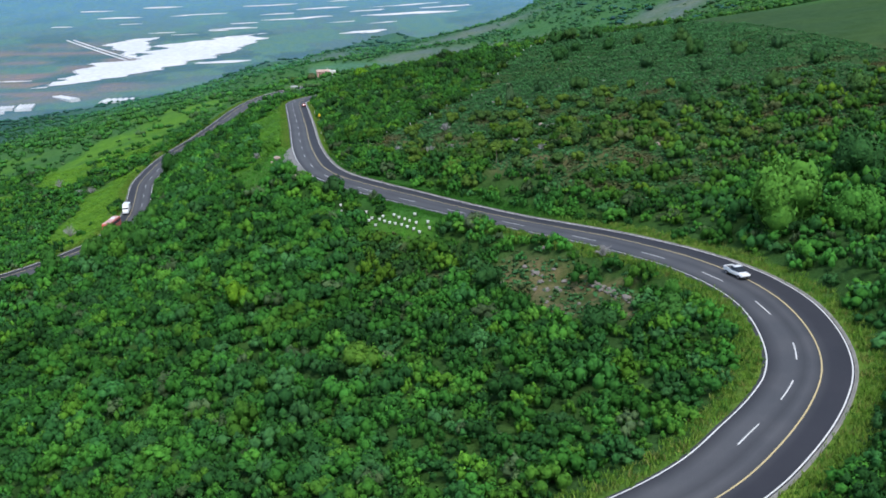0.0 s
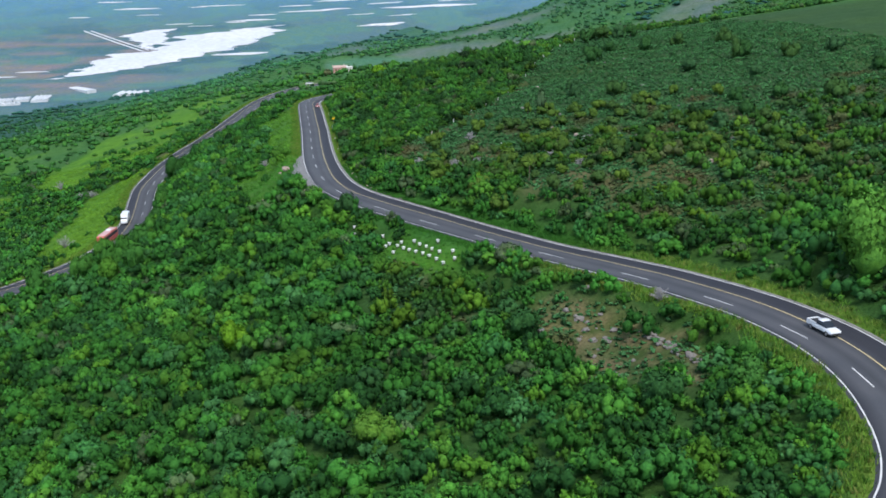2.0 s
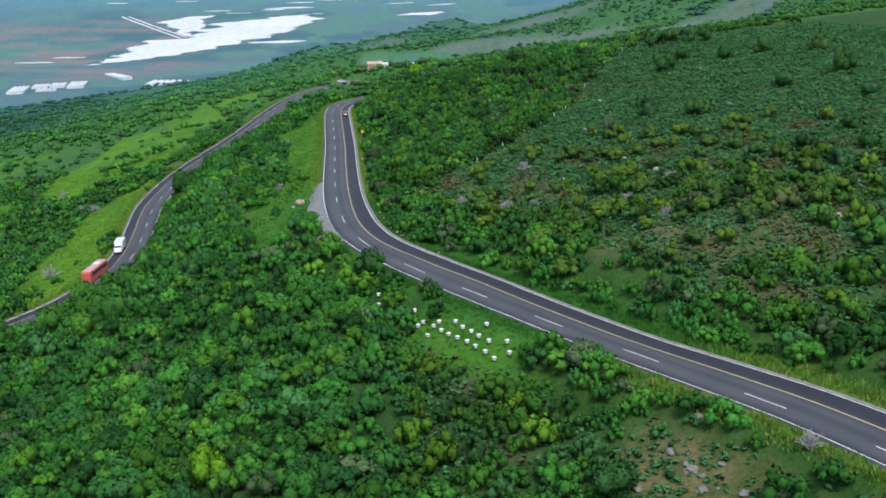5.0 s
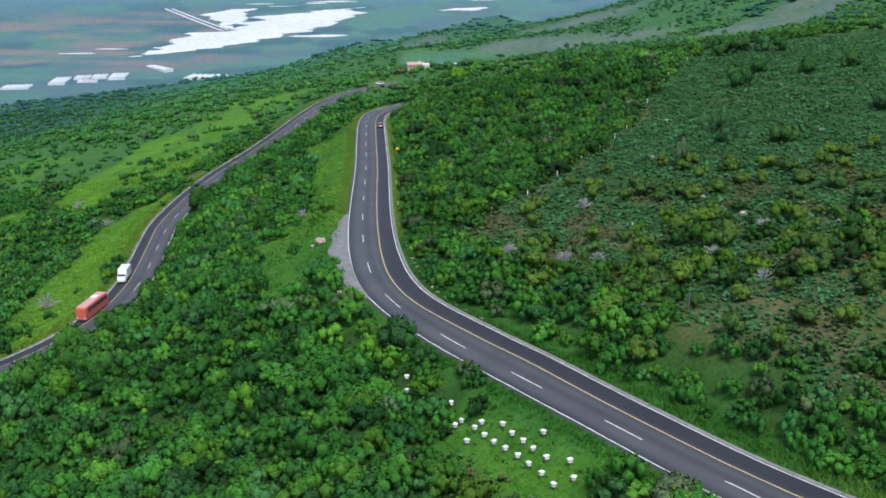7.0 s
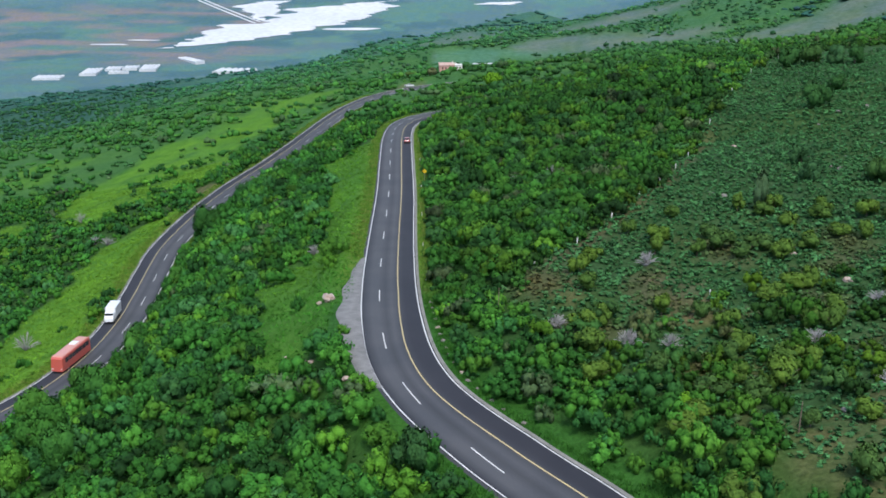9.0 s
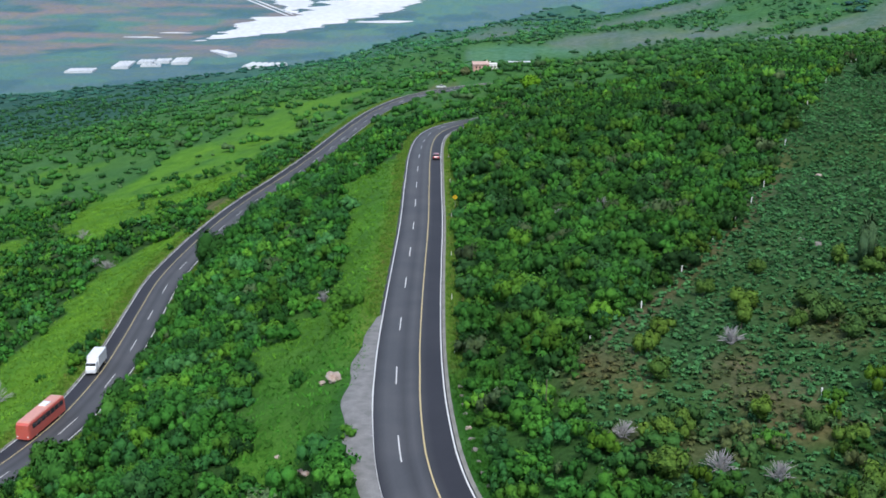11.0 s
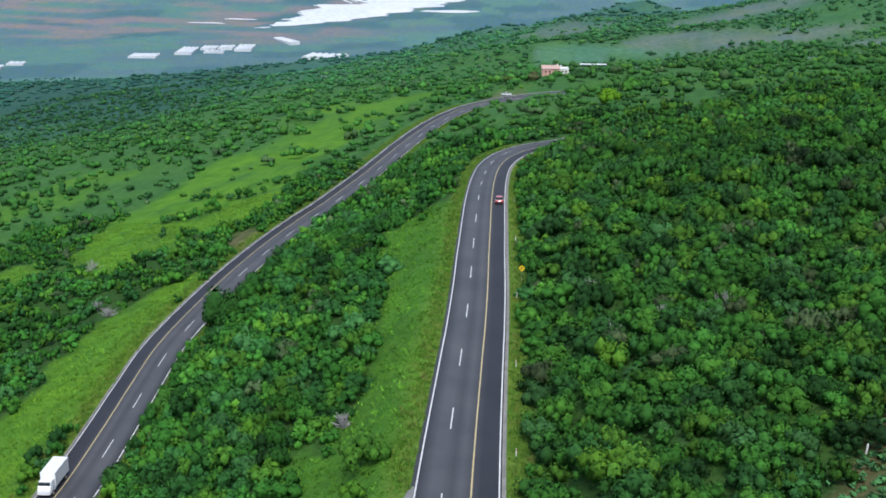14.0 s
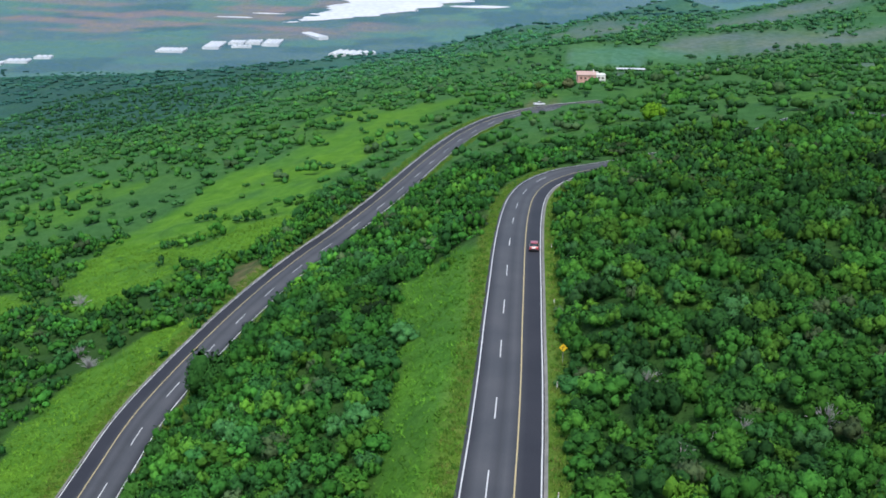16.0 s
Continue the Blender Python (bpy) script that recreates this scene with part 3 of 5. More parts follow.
def build_scrub():
    near = [bush_proto(100 + k, 170, 7, 5, 2, 0.08, (0.25, 0.43)) for k in range(16)]
    open_grown = [bush_proto(130 + k, 150, 8, 5, 2, 0.085, (0.17, 0.34)) for k in range(8)]
    mid = [bush_proto(200 + k, 30, 4, 5, 2, 0.12, (0.26, 0.46)) for k in range(12)]
    far = [bush_proto(300 + k, 3, 2, 5, 2, 0.22, (0.45, 0.6)) for k in range(10)]
    x, y, r = jittered(-190, 200, -205, 350, 3.05, 8)
    keep = in_valley_view(x, y) & (r.uniform(0, 1, len(x)) < scrub_chance(x, y))
    x, y = x[keep], y[keep]
    radius = 1.3 + 2.2 * r.uniform(0, 1, len(x)) ** 1.5 * (1 + 0.25 * wave(x, y, 30, 73))
    gap_ = road_gap(x, y)
    radius = np.minimum(radius, np.maximum(0.8, (gap_ - np.where(x < -40, 4.4, 5.6)) * 0.85))
    tall = (0.7 + radius * 0.72) * r.uniform(0.8, 1.5, len(x))
    t = tints_for(x, y, r)
    close = (x > -75) & (x < 75) & (y < 215)
    for name, label, sel, protos in (("scrub_near_roads", "dense green subtropical scrub on the slope between the roads", close & (hedge_side(x, y) < -2.5), near),
                                     ("field_scrub", "scattered olive-green bushes of the old cactus field", close & (hedge_side(x, y) >= -2.5), open_grown),
                                     ("slope_scrub", "green scrub on the outer slopes", ~close, mid)):
        ob = plant(name, x[sel], y[sel], radius[sel], tall[sel], t[sel], protos, seed=9)
        tagged(ob, label, "scrub", kind="stuff")
    x, y, r = jittered(-620, 560, 345, 1250, 6.9, 12)
    ok = (x > -0.6 * (y + 2) - 15) & (x < 0.6 * (y + 297) + 15)
    chance = np.clip(0.6 + 0.14 * smooth(-20, 30, x) + 0.42 * wave(x * 0.7, y * 1.3, 75, 64) + 0.3 * wave(x, y, 26, 67) - 0.62 * meadow(x, y) - 0.97 * far_plots(x, y), 0, 1) * (road_gap(x, y) > 11)
    ok &= r.uniform(0, 1, len(x)) < chance
    x, y = x[ok], y[ok]
    radius = 1.7 + 3.2 * r.uniform(0, 1, len(x)) ** 2
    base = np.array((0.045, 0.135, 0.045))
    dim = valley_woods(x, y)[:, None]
    # leaf tint gains blue with y, haze mixed into the colour
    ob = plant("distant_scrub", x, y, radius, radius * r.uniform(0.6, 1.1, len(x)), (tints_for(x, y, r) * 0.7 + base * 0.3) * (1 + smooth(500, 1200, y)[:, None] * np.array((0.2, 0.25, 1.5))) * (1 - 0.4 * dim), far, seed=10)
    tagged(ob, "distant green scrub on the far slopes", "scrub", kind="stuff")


build_scrub()


def build_far_woods():
    far = [bush_proto(400 + k, 0, 2, 5, 2, lobe=(0.5, 0.7)) for k in range(8)]
    x, y, r = jittered(-1500, 1100, 1250, 2500, 19, 14)
    x2, y2, r2 = jittered(330, 1100, 640, 1250, 16, 15)
    x, y = np.r_[x, x2], np.r_[y, y2]
    ok = (x > -0.62 * (y + 2) - 15) & (x < 0.6 * (y + 297) + 15) & (r.uniform(0, 1, len(x)) < np.clip(0.55 + 0.5 * wave(x, y, 260, 66) - far_plots(x, y), 0, 1))
    x, y = x[ok], y[ok]
    radius = r.uniform(4, 8, len(x))
    # crowns' blue is raised 2.5 times to paint haze over the green
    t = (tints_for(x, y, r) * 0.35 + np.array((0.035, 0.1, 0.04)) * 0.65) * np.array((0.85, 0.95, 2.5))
    tagged(plant("far_woodland", x, y, radius, radius * r.uniform(0.35, 0.65, len(x)), t, far, seed=16), "green woodland on the far hills, tinted with blue haze", "woodland", kind="stuff")


build_far_woods()


def tuft_proto(seed, blades, lean=0.35, wide=0.22):
    r = np.random.RandomState(seed)
    v = []
    for _ in range(blades):
        a, b = r.uniform(0, 6.28), r.uniform(0, 6.28)
        px, py = r.uniform(-0.9, 0.9, 2)
        w, h = r.uniform(0.5, 1.2) * wide, r.uniform(0.5, 1.1)
        dx, dy = math.cos(a) * w, math.sin(a) * w
        v += [(px - dx, py - dy, -0.15), (px + dx, py + dy, -0.15), (px + math.cos(b) * lean * h, py + math.sin(b) * lean * h, h)]
    return np.array(v), np.arange(blades * 3).reshape(-1, 3), None


def build_grass():
    protos = [tuft_proto(500 + k, 13, 0.6, 0.17) for k in range(10)]
    # tall verge grass along the roads
    xs, ys, hs = [], [], []
    r = np.random.RandomState(21)
    for line, lo, hi, a, b in ((upper, -12.4, -7.4, -210, -60), (upper, -10.2, -7.0, -60, -12), (upper, 4.6, 8.6, -210, -30), (upper, -9.2, -6.6, 66, 300), (upper, 4.6, 6.2, -30, 300),
                               (lower, -6.6, -3.9, 40, 470), (lower, 6.4, 8.2, 40, 470)):
        sel = line[(line[:, 1] > a) & (line[:, 1] < b)]
        side = sideways(sel)
        for _ in range(11):
            o = r.uniform(lo, hi, len(sel))
            j = r.uniform(-0.8, 0.8, (len(sel), 2))
            xs.append(sel[:, 0] + side[:, 0] * o + j[:, 0])
            ys.append(sel[:, 1] + side[:, 1] * o + j[:, 1])
            hs.append(np.where(a < -100, 0.75, 0.5) * r.uniform(0.7, 1.3, len(sel)))
    x, y, h = np.concatenate(xs), np.concatenate(ys), np.concatenate(hs)
    ok = (road_gap(x, y) > 4.9) & off_asphalt(x, y, 0.5)
    x, y, h = x[ok], y[ok], h[ok]
    base = np.array([(0.1, 0.21, 0.03), (0.14, 0.23, 0.045), (0.07, 0.18, 0.03), (0.17, 0.2, 0.06)])
    t = base[r.choice(4, len(x), p=[.4, .28, .22, .1])] * r.uniform(0.85, 1.2, len(x))[:, None]
    lush = (smooth(-85, -55, y) * (x > -30) * smooth(60, 25, y))[:, None]
    t = t * (1 - lush) + np.array((0.036, 0.135, 0.022)) * lush
    tagged(plant("verge_grass", x, y, h * 0.9, h, t, protos, seed=22), "tall yellow-green grass on the road verges", "grass", kind="stuff")
    # meadows
    x, y, r = jittered(-190, 40, -80, 330, 1.35, 23)
    ok = in_valley_view(x, y) & (r.uniform(0, 1, len(x)) < meadow(x, y)) & (road_gap(x, y) > 6.2)
    x, y = x[ok], y[ok]
    lush = (smooth(-34, -26, x) * smooth(70, 50, y))[:, None]
    west = smooth(-60, -76, x)[:, None]
    t = (np.array((0.076, 0.205, 0.024)) * (1 - west) + np.array((0.105, 0.235, 0.026)) * west)
    t = (t * (1 - lush) + np.array((0.045, 0.175, 0.024)) * lush) * (1 + 0.25 * wave(x, y, 9, 24) + 0.2 * wave(x, y, 30, 25))[:, None] * r.uniform(0.85, 1.15, len(x))[:, None]
    hgt = r.uniform(0.25, 0.5, len(x))
    tagged(plant("meadow_grass", x, y, hgt * 1.9, hgt, t, protos, seed=26), "bright green meadow grass on the slopes", "grass", kind="stuff")
    # low prickly plants of the field
    x, y, r = jittered(10, 190, -130, 290, 1.05, 27)
    ok = in_valley_view(x, y) & (r.uniform(0, 1, len(x)) < np.maximum(crop_field(x, y), bare_soil(x, y) * 0.8 * (y < -80)) * (0.8 + 0.35 * wave(x, y, 11, 28)) * smooth(260, 170, y))
    x, y = x[ok], y[ok]
    low = [bush_proto(600 + k, 8, 1, 4, 1, 0.36, (0.4, 0.6)) for k in range(8)]
    rad = r.uniform(0.5, 1.1, len(x))
    t = np.array((0.05, 0.152, 0.058)) * (1 + 0.2 * wave(x, y, 14, 29))[:, None] * r.uniform(0.75, 1.3, len(x))[:, None]
    brown = np.clip(wave(x, y, 26, 30) - 0.25, 0, 1)[:, None] * (y < 45)[:, None]
    t = t * (1 - brown) + np.array((0.1, 0.1, 0.045)) * brown
    tagged(plant("cactus_crop", x, y, rad, rad * r.uniform(0.45, 0.75, len(x)), t, low, seed=31), "low blue-green prickly pear plants of the field", "crop", kind="stuff")


build_grass()

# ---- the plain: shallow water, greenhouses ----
# bright sky reflected in the shallow water is put into its near-white base colour
M_WATER = two_tone("water_painted_sky_glare", (0.74, 0.73, 0.72), (0.62, 0.64, 0.66), 0.006, 0.35, 0.0, 0.5)
M_PLASTIC = two_tone("white_greenhouse_sheeting", (0.68, 0.69, 0.7), (0.52, 0.54, 0.57), 0.05, 0.5)


def sheet(name, outline, label, mat=M_WATER, step=4.0, rough_edge=12.0, seed=1, lift=1.6):
    """A flat sheet that fills an outline on the plain, row by row, with a ragged shore."""
    p = np.array(outline, float)
    q = np.roll(p, -1, axis=0)
    def cuts(y):
        on = (p[:, 1] <= y) != (q[:, 1] <= y)
        x = p[on, 0] + (y - p[on, 1]) / (q[on, 1] - p[on, 1]) * (q[on, 0] - p[on, 0])
        x = np.sort(x)
        n = np.arange(len(x)) * 37.0
        return x + rough_edge * (wave(n, np.full(len(x), y), 90, seed) * 1.6 + wave(n, np.full(len(x), y), 24, seed + 50) * 0.8)
    verts, faces = [], []
    for y in np.arange(p[:, 1].min() + 1, p[:, 1].max() - 1, step):
        a, b = cuts(y), cuts(y + step)
        if len(a) != len(b):
            b = a
        for k in range(0, len(a) - 1, 2):
            n = len(verts)
            verts += [(a[k], y), (a[k + 1], y), (b[k + 1], y + step), (b[k], y + step)]
            faces.append((n, n + 1, n + 2, n + 3))
    v = np.array(verts)
    ob = mesh_of(name, np.c_[v, height(v[:, 0], v[:, 1]) + lift], faces, mat)
    return tagged(ob, label, "water", kind="structure")


LAKE = [(-880, 3290), (-730, 3352), (-584, 3465), (-428, 3600), (-299, 3737), (-192, 3886), (-181, 4026), (-314, 3990), (-360, 3950), (-457, 3935), (-520, 3900),
        (-575, 3800), (-600, 3690), (-684, 3655), (-749, 3640), (-786, 3470), (-830, 3370)]
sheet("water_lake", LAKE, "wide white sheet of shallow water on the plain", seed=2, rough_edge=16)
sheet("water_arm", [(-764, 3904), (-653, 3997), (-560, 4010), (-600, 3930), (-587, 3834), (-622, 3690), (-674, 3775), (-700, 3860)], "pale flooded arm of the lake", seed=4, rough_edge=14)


def streak(x, y, long, wide, seed):
    """A slender pool, pointed at both ends."""
    r = np.random.RandomState(seed)
    a = np.linspace(0, 6.2832, 15)[:-1]
    k = r.uniform(0.65, 1.15, 14)
    sheet("water_pool", np.c_[x + np.cos(a) * long * k, y + np.sin(a) * wide * k + np.cos(a) * long * 0.06], "pale strip of flooded land on the plain", seed=seed, rough_edge=long * 0.12, step=3.0)


POOLS = [(-310, 3600, 95, 20), (-60, 4243, 150, 14), (40, 4262, 60, 9), (215, 3985, 95, 24), (390, 4250, 170, 18), (520, 4240, 90, 12), (-290, 4118, 95, 12), (-340, 4094, 50, 8), (-760, 4330, 85, 12),
         (-600, 4490, 80, 12), (-420, 4362, 110, 8), (-520, 4346, 50, 7), (60, 4400, 100, 10), (450, 4395, 170, 11), (580, 4330, 120, 9), (-965, 4198, 45, 6), (-800, 3420, 40, 8), (-960, 3400, 50, 8),
         (-120, 4330, 80, 7), (250, 4330, 90, 8), (-250, 4200, 60, 7), (150, 4160, 60, 7), (300, 4120, 70, 8), (-150, 4480, 120, 8), (200, 4520, 150, 9), (-880, 4440, 70, 7), (-700, 4230, 50, 5),
         (-560, 4080, 60, 6), (-480, 4045, 70, 6), (-1050, 3330, 70, 7)]
for k, (px, py, pl, pw) in enumerate(POOLS):
    streak(px, py, pl, pw, 20 + k)
for k, (a, b) in enumerate((((-905, 3995), (-640, 3672)), ((-880, 3996), (-625, 3690)))):
    line = np.linspace(a, b, 40)
    line = np.c_[line, height(line[:, 0], line[:, 1]) + 2.2]
    tagged(ribbon("causeway", line, [-3.2, -2.2, 2.2, 3.2], [-2, 0, 0, -2], M_PLASTIC), "pale straight causeway across the plain", "causeway", kind="structure")


def greenhouse(x, y, w, d, spans, turn):
    z = float(height([x], [y])[0])
    g = empty("greenhouse", pose(x, y, z, 0, 0, turn), "long white plastic-sheeted greenhouse on the plain", "greenhouse", "greenhouses on the plain")
    s = w / spans
    for k in range(spans):
        bm = bmesh.new()
        x0 = -w / 2 + k * s
        prof = [(x0, -4), (x0, 4.5), (x0 + s * 0.25, 6.4), (x0 + s / 2, 7.0), (x0 + s * 0.75, 6.4), (x0 + s - 0.3, 4.5), (x0 + s - 0.3, -4)]
        ends = [[bm.verts.new((px, e, pz)) for px, pz in prof] for e in (-d / 2, d / 2)]
        n = len(prof)
        for i in range(n - 1):
            bm.faces.new((ends[0][i], ends[0][i + 1], ends[1][i + 1], ends[1][i]))
        bm.faces.new(ends[0])
        bm.faces.new(ends[1][::-1])
        part("span", bm, M_PLASTIC, g)
    return g


for gx, gy, gw, gd, gs, gt in ((-1072, 2835, 74, 56, 6, 4), (-985, 2935, 46, 110, 4, 6), (-935, 2985, 44, 50, 4, 6), (-890, 3000, 42, 56, 4, 6), (-838, 3005, 48, 96, 4, 6),
                               (-905, 2925, 56, 16, 4, 6), (-745, 3125, 30, 120, 3, 38), (-1390, 2600, 60, 40, 4, 10), (-1350, 2660, 44, 30, 3, 10), (-1430, 2560, 40, 30, 3, 10), (-326, 1612, 62, 40, 6, -8)):
    greenhouse(gx, gy, gw, gd, gs, gt)


# ---- simple solids ----
def solid(bm, size, at, bevel=0.0, turn=0.0):
    m = pose(*at, 0, 0, turn) @ Matrix.Diagonal((*size, 1))
    made = bmesh.ops.create_cube(bm, size=1, matrix=m)["verts"]
    if bevel:
        edges = list({e for v in made for e in v.link_edges})
        bmesh.ops.bevel(bm, geom=edges, offset=bevel, segments=2, affect="EDGES", profile=0.6)


def box_part(name, size, at, mat, parent, label="", bevel=0.0):
    bm = bmesh.new()
    solid(bm, size, at, bevel)
    return part(name, bm, mat, parent, label)


def rod(name, a, b, r, mat, parent, label="", r2=None, segs=10):
    a, b = Vector(a), Vector(b)
    bm = bmesh.new()
    bmesh.ops.create_cone(bm, cap_ends=True, segments=segs, radius1=r, radius2=r if r2 is None else r2, depth=(b - a).length,
                          matrix=Matrix.Translation((a + b) / 2) @ (b - a).to_track_quat("Z", "Y").to_matrix().to_4x4())
    return part(name, bm, mat, parent, label)


def ground_z(x, y):
    return float(height([x], [y])[0])


M_PINK = two_tone("pink_render", (0.62, 0.33, 0.27), (0.7, 0.42, 0.36), 0.4, 0.9, 0.1)
M_LIME = two_tone("white_render", (0.8, 0.78, 0.74), (0.68, 0.66, 0.62), 0.4, 0.9, 0.1)
M_TILE = two_tone("terracotta_roof", (0.52, 0.34, 0.28), (0.6, 0.43, 0.37), 0.5, 0.85, 0.2)
M_DARKGLASS, _, _ = material("dark_window_glass", 0.08, 0.0, (0.02, 0.025, 0.03), 0.6)
M_WOODEN = two_tone("brown_door_wood", (0.16, 0.09, 0.05), (0.22, 0.13, 0.08), 3, 0.7)


def build_house(x, y, turn):
    h = empty("house", pose(x, y, ground_z(x, y) + 0.5, 0, 0, turn) @ Matrix.Scale(0.8, 4), "low pink and white rendered house among bushes", "house")
    box_part("wall", (12, 9, 5.2), (-3.2, 0, 1.6), M_PINK, h, "pink rendered walls", 0.05)
    box_part("wall", (6.4, 7.5, 5.0), (6.1, 0.6, 1.5), M_LIME, h, "white rendered walls", 0.05)
    bm = bmesh.new()
    v = [bm.verts.new(p) for p in ((-9.6, -5, 4.1), (3.2, -5, 4.1), (3.2, 5, 5.2), (-9.6, 5, 5.2), (-9.6, -5, 4.4), (3.2, -5, 4.4), (3.2, 5, 5.5), (-9.6, 5, 5.5))]
    for f in ((3, 2, 1, 0), (4, 5, 6, 7), (0, 1, 5, 4), (1, 2, 6, 5), (2, 3, 7, 6), (3, 0, 4, 7)):
        bm.faces.new([v[i] for i in f])
    roof = part("roof", bm, M_TILE, h, "faded terracotta lean-to roof")
    box_part("chimney", (0.7, 0.7, 1.6), (1.8, 2.5, 5.9), M_LIME, roof)
    box_part("roof", (6.8, 7.9, 0.35), (6.1, 0.6, 4.15), M_LIME, h, "flat white roof", 0.04)
    box_part("water_tank", (1.3, 1.3, 1.4), (4.2, 2, 4.95), M_LIME, h, "white rooftop water tank", 0.25)
    for wx, wy in ((-7, -4.52), (-4.2, -4.52), (5.0, -3.17), (7.4, -3.17)):
        win = box_part("window", (1.3, 0.12, 1.3), (wx, wy, 2.2), M_WOODEN, h, "dark framed window")
        box_part("pane", (1.05, 0.06, 1.05), (wx, wy - 0.06, 2.2), M_DARKGLASS, win)
    box_part("door", (1.2, 0.12, 2.3), (-1.2, -4.53, 1.45), M_WOODEN, h, "dark brown wooden door")
    return h


build_house(13.5, 575, 6)


def build_shed(x, y, turn):
    s = empty("shed", pose(x, y, ground_z(x, y), 0, 0, turn), "long open shed with a white sheet roof", "shed")
    bm = bmesh.new()
    solid(bm, (18, 5, 0.18), (0, 0, 3.0), 0.03)
    part("roof", bm, M_PLASTIC, s, "white sheet-metal roof")
    for px in (-8, -2.7, 2.7, 8):
        for py in (-2, 2):
            rod("post", (px, py, -0.6), (px, py, 2.95), 0.12, M_CONCRETE, s)


build_shed(40, 689, 3)


# ---- vehicles ----
def paint(name, colour, rough=0.3):
    m, nt, p = material(name, rough, 0.0, colour, 0.5)
    p.inputs["Coat Weight"].default_value = 0.6
    c = mixed(nt, ramp(nt, noise_node(nt, 2.2), 0.35, 0.75), colour, tuple(v * 0.82 + 0.015 for v in colour))
    nt.links.new(c, p.inputs["Base Color"])
    return m


M_RED, M_CARWHITE, M_BUSRED = paint("red_car_paint", (0.36, 0.03, 0.04)), paint("white_car_paint", (0.78, 0.79, 0.8)), paint("red_bus_paint", (0.55, 0.1, 0.07))
M_TYRE = two_tone("tyre_rubber", (0.02, 0.02, 0.02), (0.035, 0.034, 0.033), 6, 0.9)
M_RIM, _, _ = material("wheel_alloy", 0.35, 0.9, (0.5, 0.5, 0.52))
M_TRIM = two_tone("dark_plastic_trim", (0.03, 0.03, 0.032), (0.05, 0.05, 0.05), 5, 0.7)
M_LAMP, _, _ = material("headlight_glass", 0.1, 0.0, (0.8, 0.8, 0.78), 0.6)
M_TAIL, _, _ = material("red_lamp_glass", 0.2, 0.0, (0.4, 0.02, 0.02), 0.5)


def lofted(name, stations, mat, parent, label=""):
    """A body from rounded cross-sections: x along, half width, bottom, top, inset of the top."""
    bm = bmesh.new()
    rings = []
    for x, w, lo, hi, inset in stations:
        e = min(0.12, (hi - lo) * 0.3)
        sec = [(-w + e, lo), (-w, lo + e), (-w, lo + (hi - lo) * 0.5), (-w + inset, hi - e), (-w + inset + e, hi)]
        sec += [(-a, b) for a, b in sec[::-1]]
        rings.append([bm.verts.new((x, a, b)) for a, b in sec])
    for r0, r1 in zip(rings, rings[1:]):
        for i in range(len(r0)):
            j = (i + 1) % len(r0)
            bm.faces.new((r0[i], r0[j], r1[j], r1[i]))
    bm.faces.new(rings[0][::-1])
    bm.faces.new(rings[-1])
    bmesh.ops.recalc_face_normals(bm, faces=bm.faces)
    ob = part(name, bm, mat, parent, label)
    return ob


def wheel(parent, x, y, r, wide):
    w = rod("wheel", (x, y - wide / 2, r), (x, y + wide / 2, r), r, M_TYRE, parent, "black tyre", segs=20)
    side = 1 if y > 0 else -1
    rod("rim", (x, y + side * (wide / 2 - 0.02), r), (x, y + side * (wide / 2 + 0.015), r), r * 0.6, M_RIM, w, "alloy rim", segs=14)


def lights(parent, front, back, half, z):
    for s in (-1, 1):
        box_part("headlight", (0.12, 0.34, 0.18), (front, s * (half - 0.25), z), M_LAMP, parent, "clear headlight", 0.03)
        box_part("tail_lamp", (0.08, 0.22, 0.24), (back, s * (half - 0.18), z + 0.05), M_TAIL, parent, "red tail lamp", 0.02)


def on_road(line, y, off):
    i = int(np.argmin(np.abs(line[:, 1] - y)))
    s, d = sideways(line)[i], line[min(i + 1, len(line) - 1)] - line[i - 1]
    slope = math.degrees(math.atan2(d[2], math.hypot(d[0], d[1])))
    return line[i, 0] + s[0] * off, line[i, 1] + s[1] * off, line[i, 2] + 0.09, math.degrees(math.atan2(d[1], d[0])), slope


def place(line, y, off, back=False):
    x, yy, z, a, slope = on_road(line, y, off)
    return pose(x, yy, z, 0, 0, a + (180 if back else 0)) @ pose(0, 0, 0, 0, slope if back else -slope, 0) @ Matrix.Scale(1.12, 4)


